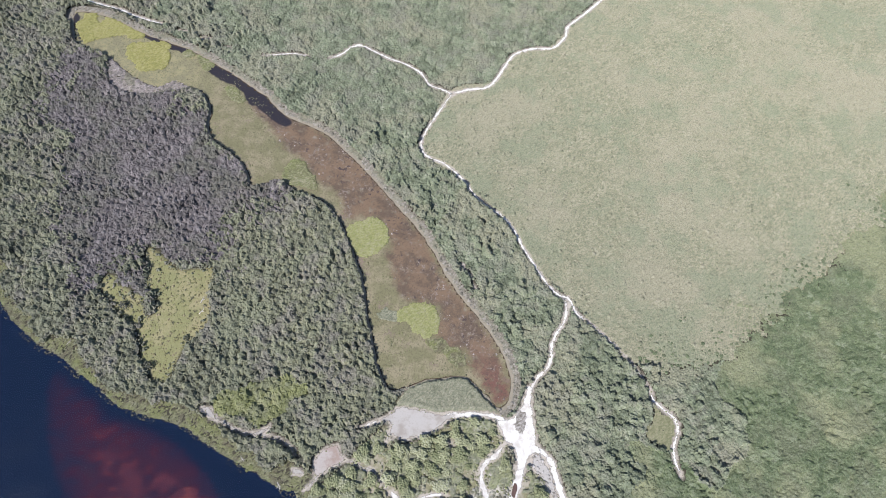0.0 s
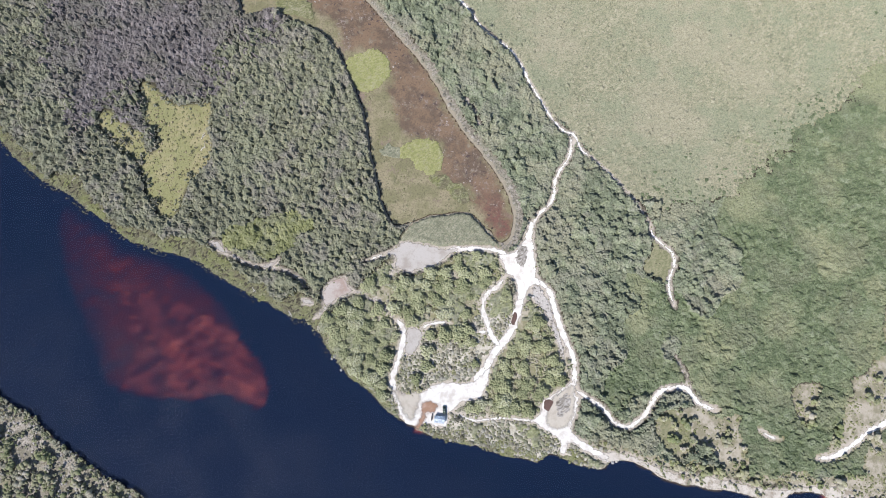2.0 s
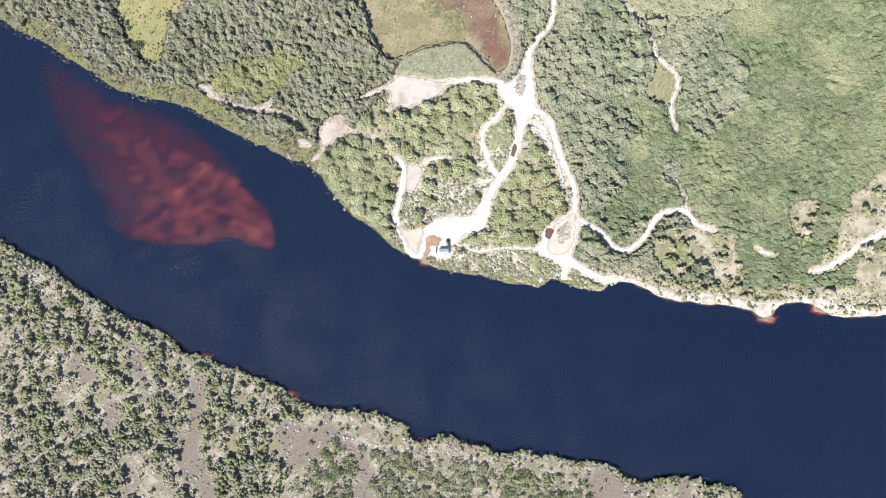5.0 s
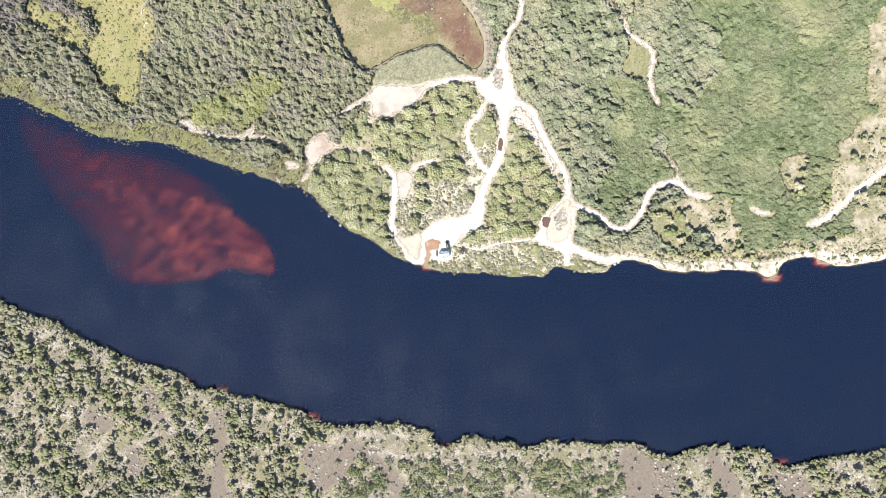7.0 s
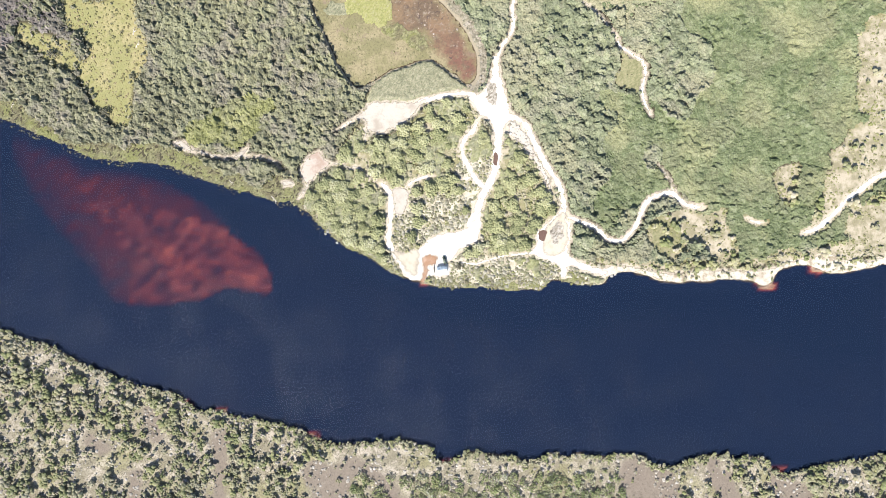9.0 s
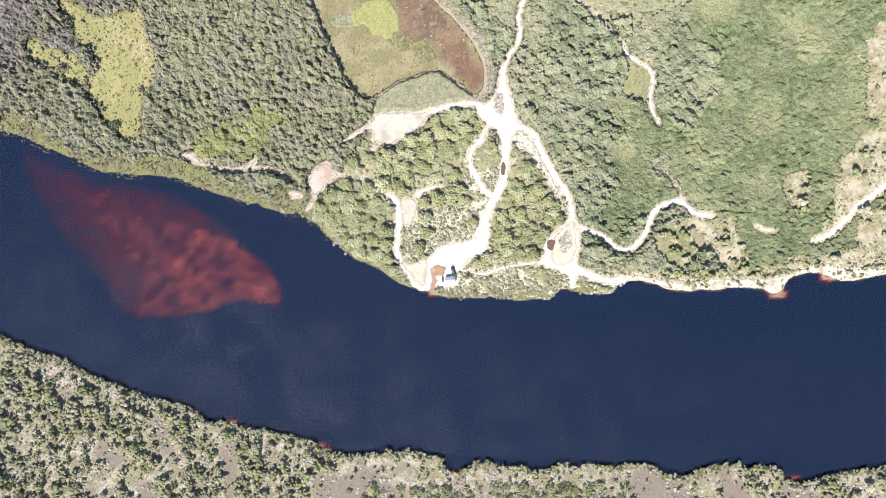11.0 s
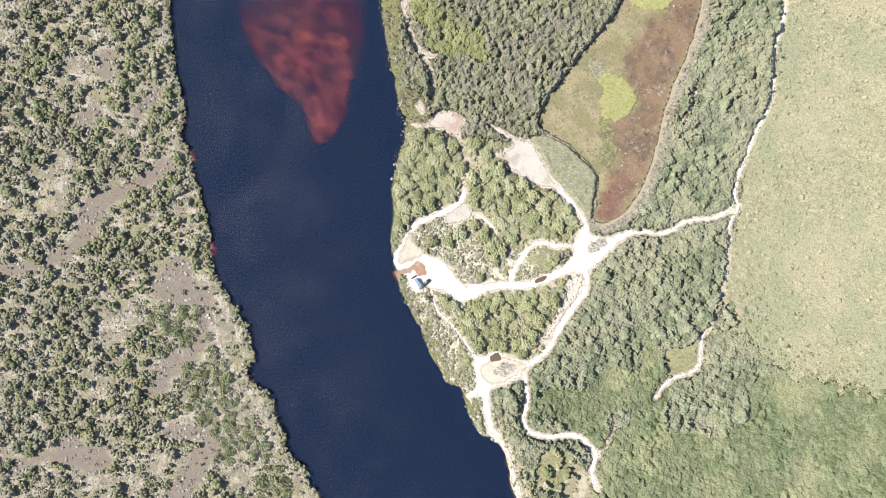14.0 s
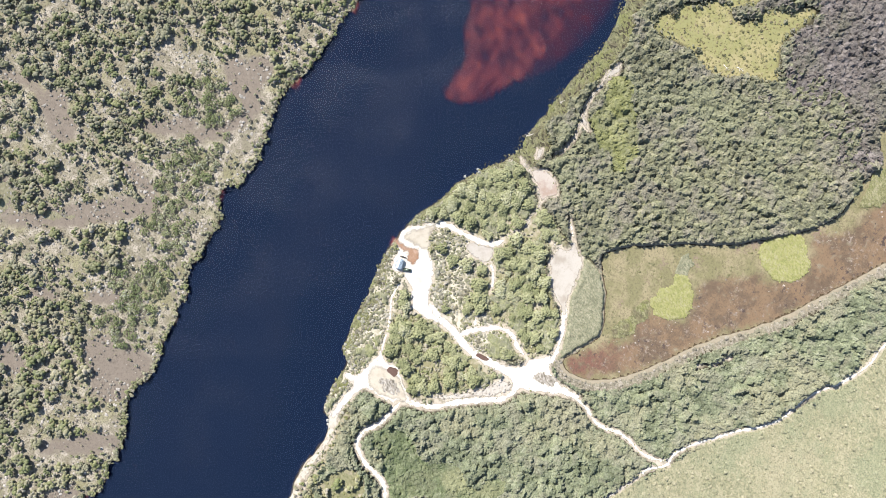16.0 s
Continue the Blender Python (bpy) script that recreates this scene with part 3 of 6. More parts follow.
gz = np.where((river < 0) & (bar < 1), np.maximum(gz, -1.9 + (top + 1.9) * face), gz)
# shoals under the banks
shoal = np.where(bar < 1, np.clip((-river - 4) / 8, 0, 1), 0.0)
for x, y, r, level in ((-152, -94, 4.5, -0.35), (-130, -98, 3.5, -0.4), (-76, -115, 5.5, -0.35), (3, -130, 3, -0.9), (119, -132, 4, -0.9), (204, -138, 5, -0.8), (197, -28, 7, -0.15), (228, -19, 6, -0.2), (-9, -25, 2, -0.5)):
    mound = level - np.maximum(np.hypot((gx - x) * 0.55, gy - y) - 0.4 * r, 0) * 1.2
    shoal = np.where((river < 0.5) & (mound > -1.6), 1.0, shoal)
    gz = np.where(river < 0.5, np.maximum(gz, mound), gz)
gz = np.where((gz < 0) & (river < 0.5), gz * DEPTH, gz)
gz = np.where(pond < 0, np.maximum(LAND - 0.7, LAND + pond * 0.35), gz)
nx = len(xs)
row, col = (a.ravel() for a in np.mgrid[0:len(ys) - 1, 0:nx - 1])
quads = np.c_[row * nx + col, row * nx + col + 1, (row + 1) * nx + col + 1, (row + 1) * nx + col]

g = Nodes("ground")
warp = g.math("MULTIPLY_ADD", g.noise(0.3, 4, 0.65), 7.0, -3.5)


def inside(name, soft=1.2):
    return g.step(g.math("ADD", g.attr(name), warp), soft, -soft)


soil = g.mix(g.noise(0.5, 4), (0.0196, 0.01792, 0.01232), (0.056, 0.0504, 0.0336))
heath_floor = g.mix(g.noise(0.25, 4), (0.14, 0.1372, 0.084), (0.2128, 0.196, 0.1232))
litter = g.mix(g.step(g.noise(0.12, 5, 0.7), 0.42, 0.62), (0.123, 0.112, 0.0836), (0.224, 0.202, 0.17))
litter = g.mix(g.step(g.noise(0.045, 5, 0.65), 0.5, 0.62), litter, g.mix(0.5, litter, (0.1344, 0.1316, 0.0616)))
litter = g.mix(g.step(g.noise(1.4, 3, 0.7), 0.46, 0.64), litter, (0.0672, 0.0588, 0.042))
scrub_floor = g.mix(g.step(g.noise(0.1, 6, 0.72), 0.44, 0.62), (0.1316, 0.1232, 0.07), (0.2184, 0.196, 0.1512))
grass = g.mix(g.step(g.noise(0.05, 4), 0.42, 0.58), (0.136, 0.133, 0.062), (0.178, 0.158, 0.086))
grass = g.mix(g.step(g.noise(0.9, 4, 0.7), 0.48, 0.68), grass, (0.1232, 0.1176, 0.0476))
sandy = g.mix(g.noise(0.4, 5, 0.7), (0.2016, 0.1736, 0.1344), (0.3248, 0.2912, 0.252))
mud = (0.0392, 0.028, 0.0168)
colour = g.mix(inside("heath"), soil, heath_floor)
colour = g.mix(inside("scrub"), colour, scrub_floor)
pale_gap = g.mix(g.step(g.noise(0.13, 6, 0.72), 0.4, 0.6), (0.133, 0.121, 0.081), (0.225, 0.201, 0.158))
colour = g.mix(g.math("MULTIPLY", inside("gaps", 2.0), inside("scrub")), colour, pale_gap)
colour = g.mix(inside("grove"), colour, scrub_floor)
bare = g.mix(g.noise(0.5, 5, 0.7), (0.0782, 0.0653, 0.0552), (0.14, 0.12, 0.0994))
bare = g.mix(g.step(g.noise(1.1, 4, 0.75), 0.5, 0.66), bare, (0.0672, 0.056, 0.0476))
litter = g.mix(g.step(g.math("MULTIPLY_ADD", warp, 1.3, g.attr("bare")), 2.2, -2.2), litter, bare)
colour = g.mix(inside("clear"), colour, g.mix(g.step(g.noise(0.16, 5, 0.7), 0.4, 0.6), (0.175, 0.16, 0.115), (0.30, 0.278, 0.228)))
colour = g.mix(inside("south"), colour, litter)
colour = g.mix(g.step(g.math("MULTIPLY_ADD", warp, 0.5, g.attr("meadow")), 2.5, -0.5), colour, grass)
colour = g.mix(inside("herb"), colour, (0.112, 0.112, 0.0728))
colour = g.mix(g.step(g.math("ADD", g.attr("sand"), g.math("MULTIPLY", warp, 0.8)), 2.2, -0.4), colour, sandy)
fringe = g.mix(g.noise(0.6, 4, 0.7), (0.115, 0.098, 0.072), (0.215, 0.19, 0.145))
colour = g.mix(g.step(g.math("ADD", g.attr("pond"), g.math("MULTIPLY", warp, 0.5)), 5.0, 3.0), colour, fringe)
colour = g.mix(g.step(g.attr("pond"), 0.4, -0.4), colour, mud)
height = g.node("SeparateXYZ", Vector=g.place()).outputs["Z"]
height = g.math("MINIMUM", height, g.math("DIVIDE", height, DEPTH))
# water's absorption by depth and its blue sky light, painted into the bed colour
DEEP_WATER = (0.0013, 0.0056, 0.0196)
bed = g.ramp(g.step(height, -2.6, 0.15), [(0.0, DEEP_WATER), (0.15, (0.0022, 0.0056, 0.0198)), (0.38, (0.026, 0.0062, 0.0145)), (0.62, (0.07, 0.0165, 0.0215)), (0.85, (0.15, 0.04, 0.031)), (1.0, (0.22, 0.16, 0.11))])
streak = g.noise(0.3, 6, 0.75, g.node("Mapping", Vector=g.place(), Rotation=(0, 0, 0.6), Scale=(0.35, 1.0, 1.0)).outputs[0])
bed = g.mix(g.math("ADD", g.step(streak, 0.4, 0.6), g.step(height, -1.5, -1.9)), g.mix(0.5, bed, (0.0168, 0.0056, 0.01568)), bed)
blotch = g.noise(0.11, 6, 0.72, g.node("Mapping", Vector=g.place(), Rotation=(0, 0, 0.9), Scale=(0.6, 1.0, 1.0)).outputs[0])
bed = g.mix(g.step(blotch, 0.62, 0.38), bed, g.mix(0.38, bed, (0.0168, 0.0084, 0.02016)))
bed = g.mix(g.math("MULTIPLY", g.step(g.noise(0.22, 6, 0.72), 0.5, 0.72), g.step(height, -1.6, -1.2)), bed, g.mix(0.3, bed, (0.168, 0.0476, 0.0336)))
bed = g.mix(g.attr("shoal"), g.mix(g.step(height, -0.9, 0.2), DEEP_WATER, (0.025, 0.02, 0.017)), bed)
colour = g.mix(g.math("LESS_THAN", g.attr("river"), 0.6), colour, bed)
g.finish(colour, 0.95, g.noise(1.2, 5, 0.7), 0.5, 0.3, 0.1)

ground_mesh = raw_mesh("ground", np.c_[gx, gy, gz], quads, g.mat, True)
FIELDS = {}
for name, values in (("bare", np.min([away(spots, curve, False) - wide for wide, curve in BARE], 0)), ("gaps", np.min([away(spots, outline) for outline in THICKET_GAPS], 0)), ("clear", np.minimum(open_side(spots), away(spots, smooth(line("-4,-27 -2,-12 20,-9 45,-10 62,-9 74,-14 95,-18 104,-24 60,-34 20,-34"), 3.0, True)))), ("open", np.min([ovals(spots, [(70, 6, 9, 9, 0)]), away(spots, MAUVE), *(away(spots, lawn) for lawn in LAWNS)], 0)), ("river", river), ("shoal", shoal), ("pond", pond), ("meadow", away(spots, MEADOW)), ("scrub", away(spots, SCRUB)), ("grove", away(spots, GROVE_AREA)), ("heath", away(spots, HEATH_AREA)), ("sand", off_sand(spots)), ("grey", away(spots, GREY)), ("herb", away(spots, HERB)), ("south", np.where(gy < -300 + 0 * gx, -9.0, away(spots, np.vstack([bank(SHORE_S), [(4400, -4400), (-4400, -4400)]]))))):
    FIELDS[name] = values.reshape(len(ys), nx)
    ground_mesh.attributes.new(name, "FLOAT", "POINT").data.foreach_set("value", np.clip(values, -50, 50).astype(np.float32))
tagged(new("ground", ground_mesh), "sandy coastal ground with leaf litter and a river bed", "ground", kind="structure")

# ---- water ----
def water_material(name, strength, rough, tint=(1, 1, 1)):
    m = Nodes(name)
    where = m.place()
    small = m.noise(1.3, 2, 0.55, where)
    n = m.node("Bump", Strength=strength, Distance=1.0, Height=small)
    gloss = m.node("BsdfGlossy", Roughness=rough, Normal=n.outputs[0])
    clear = m.node("BsdfTransparent", Color=tint)
    facing = m.node("Fresnel", IOR=1.33, Normal=n.outputs[0])
    both = m.node("MixShader", Fac=facing.outputs[0], i1=clear.outputs[0], i2=gloss.outputs[0])
    m.tree.links.new(both.outputs[0], m.out.inputs[0])
    return m.mat


def sheet(name, outline, z, material):
    bm = bmesh.new()
    bm.faces.new([bm.verts.new((x, y, z)) for x, y in outline])
    bmesh.ops.triangulate(bm, faces=bm.faces[:])
    for f in bm.faces:
        if f.normal.z < 0:
            f.normal_flip()
    me = bpy.data.meshes.new(name)
    bm.to_mesh(me)
    bm.free()
    me.materials.append(material)
    return new(name, me)


rng_water = np.random.default_rng(11)
WATER = water_material("river_water", 0.1, 0.06)
span = np.vstack([SHORE_N + (0, 6), (SHORE_S - (0, 6))[::-1]])
swell = scatter((-330, -150, 310, 130), 0.46, 0.9)
swell = swell[(swell[:, 1] < np.interp(swell[:, 0], SHORE_N[3:-2, 0], SHORE_N[3:-2, 1]) - 3) & (swell[:, 1] > np.interp(swell[:, 0], SHORE_S[3:-2, 0], SHORE_S[3:-2, 1]) + 3)]
wind = lattice(swell[:, 0], swell[:, 1], 0.05, 9.0)
swell = swell[rng_water.uniform(0, 1, len(swell)) < (0.36 + 1.6 * wind) * np.clip((np.interp(swell[:, 0], SHORE_N[3:-2, 0], SHORE_N[3:-2, 1]) - swell[:, 1]) / 60, 0.12, 1)]
tilt = rng_water.normal(0, math.tan(radians(11)), (len(swell), 2)) - math.tan(radians(9)) * np.array((math.sin(SUN_TURN), math.cos(SUN_TURN)))
spin = rng_water.uniform(0, 6.283, len(swell))
wavelets = []
for k in range(3):
    long, wide = rng_water.uniform(0.08, 0.19, len(swell)), rng_water.uniform(0.06, 0.12, len(swell))
    a = k * 2.094
    dx, dy = math.cos(a) * long, math.sin(a) * wide
    ox, oy = dx * np.cos(spin) - dy * np.sin(spin), dx * np.sin(spin) + dy * np.cos(spin)
    wavelets.append(np.c_[swell[:, 0] + ox, swell[:, 1] + oy, 0.08 + ox * tilt[:, 0] + oy * tilt[:, 1]])
wavelets = np.stack(wavelets, 1).reshape(-1, 3)
RIPPLE = water_material("ripple_water", 0.0, 0.3)
tagged(new("river_ripples", raw_mesh("river_ripples", wavelets, np.arange(len(wavelets)).reshape(-1, 3), RIPPLE)), "small wind ripples glinting on the river", "ripples", kind="stuff")
tagged(sheet("river_water", span, 0.0, WATER), "dark tannin-stained river water with fine ripples", "water", kind="structure")

# ---- marsh pond ----
p = Nodes("pond_mud")
pale = p.mix(p.step(p.noise(0.07, 6, 0.72), 0.42, 0.6), (0.1064, 0.098, 0.04928), (0.154, 0.1316, 0.0784))
pale = p.mix(p.step(p.noise(0.05, 6, 0.7), 0.56, 0.66), pale, (0.1316, 0.1008, 0.0728))
pale = p.mix(p.step(p.node("SeparateXYZ", Vector=p.place()).outputs["X"], -215.0, -265.0), pale, p.mix(p.step(p.noise(0.12, 5, 0.7), 0.42, 0.58), (0.13, 0.118, 0.066), (0.168, 0.15, 0.078)))
brown = p.mix(p.step(p.noise(0.06, 6, 0.7), 0.42, 0.58), (0.07, 0.04816, 0.0308), (0.1092, 0.0728, 0.04368))
brown = p.mix(p.step(p.noise(0.2, 6, 0.75), 0.55, 0.66), brown, (0.1456, 0.1204, 0.084))
brown = p.mix(p.math("MULTIPLY", p.step(p.noise(0.45, 5, 0.75), 0.52, 0.64), p.step(p.noise(0.05, 3), 0.46, 0.58)), brown, (0.165, 0.135, 0.115))
brown = p.mix(p.math("MULTIPLY", p.step(p.noise(0.28, 5, 0.7), 0.56, 0.62), p.step(p.noise(0.04, 3), 0.5, 0.4)), brown, (0.035, 0.024, 0.022))
brown = p.mix(p.math("MULTIPLY", p.step(p.node("SeparateXYZ", Vector=p.place()).outputs["Y"], 135.0, 105.0), p.step(p.noise(0.16, 5, 0.7), 0.36, 0.56)), brown, (0.088, 0.042, 0.03))
shift = p.math("MULTIPLY_ADD", p.noise(0.13, 6, 0.72), 20.0, -10.0)
colour = p.mix(p.step(p.math("ADD", p.attr("brown"), shift), 4.0, -4.0), pale, brown)
colour = p.mix(p.step(p.math("ADD", p.attr("dark"), p.math("MULTIPLY", shift, 0.14)), 0.8, -0.8), colour, (0.01232, 0.01008, 0.01344))
colour = p.mix(p.step(p.noise(0.8, 5, 0.78), 0.48, 0.62), colour, p.mix(0.42, colour, (0.028, 0.0224, 0.014)))
p.finish(colour, 0.55, p.noise(0.8, 5, 0.7), 0.3, 0.2, 0.3)
px, py = np.meshgrid(np.arange(-370, 32, 3.0), np.arange(86, 352, 3.0))
pts = np.c_[px.ravel(), py.ravel()]
hold = (away(pts, POND) < 2.5).reshape(px.shape)
ids = -np.ones(px.shape, int)
ids[hold] = np.arange(hold.sum())
cell = (ids[:-1, :-1] >= 0) & (ids[1:, :-1] >= 0) & (ids[:-1, 1:] >= 0) & (ids[1:, 1:] >= 0)
pond_faces = np.c_[ids[:-1, :-1][cell], ids[:-1, 1:][cell], ids[1:, 1:][cell], ids[1:, :-1][cell]]
pond_pts = pts[hold.ravel()]
pond_mesh = raw_mesh("pond", np.c_[pond_pts, np.full(len(pond_pts), LAND - 0.25)], pond_faces, p.mat, True)
for name, values in (("brown", away(pond_pts, BROWN)), ("dark", np.min([away(pond_pts, pool) for pool in DARKPATCHES], 0))):
    pond_mesh.attributes.new(name, "FLOAT", "POINT").data.foreach_set("value", np.clip(values, -50, 50).astype(np.float32))
tagged(new("pond", pond_mesh), "shallow marsh pond with brown and olive mud", "pond", kind="structure")

# ---- sand paths and clearings ----
# shaded_path is duller only to paint in the tree shadow lying on it
DULLPATHS = ("shaded_path", "faint_path", "rim_path", "rim_path_end", "bank_trail", "grove_path", "clearing_gap", "landing_path")


def sand_sheet(name, outline, z, material, soft=1.6):
    """A sheet of sand that knows how far each spot lies from its rim."""
    (x0, y0), (x1, y1) = outline.min(0) - soft - 1, outline.max(0) + soft + 1
    x, y = np.meshgrid(np.arange(x0, x1, 0.7), np.arange(y0, y1, 0.7))
    pts = np.c_[x.ravel(), y.ravel()]
    d = away(pts, outline)
    corner = np.arange(x.size).reshape(x.shape)
    cells = np.c_[corner[:-1, :-1].ravel(), corner[:-1, 1:].ravel(), corner[1:, 1:].ravel(), corner[1:, :-1].ravel()]
    cells = cells[(d[cells] < soft).all(1)]
    used, cells = np.unique(cells, return_inverse=True)
    me = raw_mesh(name, np.c_[pts[used], np.full(len(used), z)], cells.reshape(-1, 4), material)
    me.attributes.new("rim", "FLOAT", "POINT").data.foreach_set("value", (d[used] + 0.45).astype(np.float32))
    return new(name, me)


level = LAND + 0.01
for name, width, curve in PATHS:
    level += 0.004
    t = np.gradient(curve, axis=0)
    t /= np.linalg.norm(t, axis=1)[:, None]
    side = np.c_[-t[:, 1], t[:, 0]]
    n, reach = len(curve), width / 2 + 1.4
    worn = np.array([width / 2 * (1 + 0.5 * noise.fractal((x * 0.3, y * 0.3, 1.0), 0.8, 2.0, 3)) for x, y in curve]) - 0.22
    ends = np.maximum(0, 1.5 - 0.6 * np.minimum(np.arange(n), np.arange(n)[::-1]))
    across = np.linspace(-reach, reach, 7)
    verts = np.vstack([np.c_[curve + side * a, np.full(n, level)] for a in across])
    rim = np.concatenate([np.abs(a) - worn + ends for a in across])
    i = np.arange(n - 1)
    strips = np.vstack([np.c_[k * n + i, k * n + i + 1, (k + 1) * n + i + 1, (k + 1) * n + i] for k in range(6)])[:, ::-1]
    path_mesh = raw_mesh(name, verts, strips, DULLSAND if name in DULLPATHS else SAND)
    path_mesh.attributes.new("rim", "FLOAT", "POINT").data.foreach_set("value", rim.astype(np.float32))
    ob = new("sand_path", path_mesh)
    tagged(ob, "narrow white sand footpath worn through the bush" if width < 3 else "white sandy vehicle track through the bush", "path", kind="structure")
for name, mat, outline in CLEARINGS:
    level += 0.004
    tagged(sand_sheet("sand_clearing", outline, level, mat), {"pink_clearing": "bare clearing of pinkish trodden sand", "landing_beach": "bright white sand landing beside the river", "east_beach": "pale sandy river beach under the bank"}.get(name, "open clearing of pale trodden sand"), "clearing", kind="structure")

# ---- plants ----
t5 = (1 + 5**0.5) / 2
ICO = np.array([(-1, t5, 0), (1, t5, 0), (-1, -t5, 0), (1, -t5, 0), (0, -1, t5), (0, 1, t5), (0, -1, -t5), (0, 1, -t5), (t5, 0, -1), (t5, 0, 1), (-t5, 0, -1), (-t5, 0, 1)]) / math.hypot(1, t5)
ICO_F = np.array([(0, 11, 5), (0, 5, 1), (0, 1, 7), (0, 7, 10), (0, 10, 11), (1, 5, 9), (5, 11, 4), (11, 10, 2), (10, 7, 6), (7, 1, 8), (3, 9, 4), (3, 4, 2), (3, 2, 6), (3, 6, 8), (3, 8, 9), (4, 9, 5), (2, 4, 11), (6, 2, 10), (8, 6, 7), (9, 8, 1)])


def clump(low):
    """A ragged leaf clump: a torn ball without its hidden underside."""
    turn = np.array(Euler(rng.uniform(0, 6.28, 3)).to_matrix())
    v = (ICO @ turn.T) * rng.uniform(0.58, 1.25, (12, 1))
    keep = v[ICO_F].mean(1)[:, 2] > low
    f = ICO_F[keep]
    used = np.unique(f)
    back = np.zeros(12, int)
    back[used] = np.arange(len(used))
    return v[used], back[f]


CLUMPS = [clump(-0.35) for _ in range(24)]
TUFTS = [clump(-0.05) for _ in range(24)]


def mass(name, centres, radii, squash, material, shapes=CLUMPS, stems=None, tones=None):
    """Many clumps, and the stems that carry them, as one mesh."""
    centres, radii = np.asarray(centres, float), np.asarray(radii, float)
    tones = rng.uniform(0, 1, len(centres)) if tones is None else tones
    pick = rng.integers(0, len(shapes), len(centres))
    turn = rng.uniform(0, 6.283, len(centres))
    verts, faces, tone, base = [], [], [], 0
    for k, (v, f) in enumerate(shapes):
        m = np.where(pick == k)[0]
        if not len(m):
            continue
        c, s = np.cos(turn[m])[:, None], np.sin(turn[m])[:, None]
        r = radii[m][:, None]
        x, y, z = (v[None, :, 0] * c - v[None, :, 1] * s) * r, (v[None, :, 0] * s + v[None, :, 1] * c) * r, v[None, :, 2] * r * squash
        pts = np.stack([x, y, z], 2) + centres[m][:, None]
        verts.append(pts.reshape(-1, 3))
        faces.append((f[None] + base + (np.arange(len(m)) * len(v))[:, None, None]).reshape(-1, 3))
        tone.append(np.repeat(tones[m], len(v)))
        base += pts.shape[0] * pts.shape[1]
    if stems is not None:
        foot, tall = np.asarray(stems[0]), np.asarray(stems[1])
        a = np.arange(3) * 2.094
        ring = np.c_[np.cos(a), np.sin(a), 0 * a] * 0.13
        pts = np.concatenate([foot[:, None] + ring, (foot + np.c_[0 * tall, 0 * tall, tall])[:, None]], 1)
        f = np.array([(0, 1, 3), (1, 2, 3), (2, 0, 3)])
        verts.append(pts.reshape(-1, 3))
        faces.append((f[None] + base + (np.arange(len(foot)) * 4)[:, None, None]).reshape(-1, 3))
        tone.append(np.zeros(4 * len(foot)))
    me = raw_mesh(name, np.vstack(verts), np.vstack(faces), material, True)
    me.attributes.new("tone", "FLOAT", "POINT").data.foreach_set("value", np.concatenate(tone).astype(np.float32))
    return new(name, me)


def at(name, pts):
    """The distance from an area, read from the grid of the ground."""
    field = FIELDS[name]
    u = np.clip((pts[:, 0] + 440) / 2.5, 0, 307) + len(far)
    v = np.clip((pts[:, 1] + 330) / 2.5, 0, 335) + len(far)
    i, j = v.astype(int), u.astype(int)
    a, b = v - i, u - j
    return (field[i, j] * (1 - a) + field[i + 1, j] * a) * (1 - b) + (field[i, j + 1] * (1 - a) + field[i + 1, j + 1] * a) * b


def seen_from_above(pts, spare=14):
    """The stretch of plan that lies open below the drone; past it the woods thin out to bare ground."""
    hull = np.array([(-440, 352), (-440, 150), (-290, -30), (-285, -170), (-60, -315), (60, -315), (290, -215), (300, 120), (310, 500), (290, 500)], float)
    return away(pts, hull) < spare


def crowns(pts, wide, tall, lumps=6, size=(0.34, 0.56)):
    """Clump centres, radii and tones of bushy crowns at the given spots."""
    n = len(pts)
    cs, rs, own = [], [], rng.uniform(0, 1, n)
    for k in range(lumps):
        a, d = rng.uniform(0, 6.283, n), np.sqrt(rng.uniform(0, 1, n)) * (k > 0)
        rise = tall * (0.38 + 0.4 * np.sqrt(1 - 0.9 * d**2)) * rng.uniform(0.85, 1.1, n)
        cs.append(np.c_[pts[:, 0] + np.cos(a) * d * wide * 0.8, pts[:, 1] + np.sin(a) * d * wide * 0.8, LAND + rise])
        rs.append(wide * rng.uniform(*size, n))
    tones = np.tile(own, lumps) * 0.7 + rng.uniform(0, 0.3, n * lumps)
    return np.vstack(cs), np.concatenate(rs), tones


def on_land(pts, clear):
    ok = (at("river", pts) > clear) & (at("pond", pts) > clear)
    close = ok & (at("sand", pts) < 8)
    ok[close] &= off_sand(pts[close]) > clear
    return ok


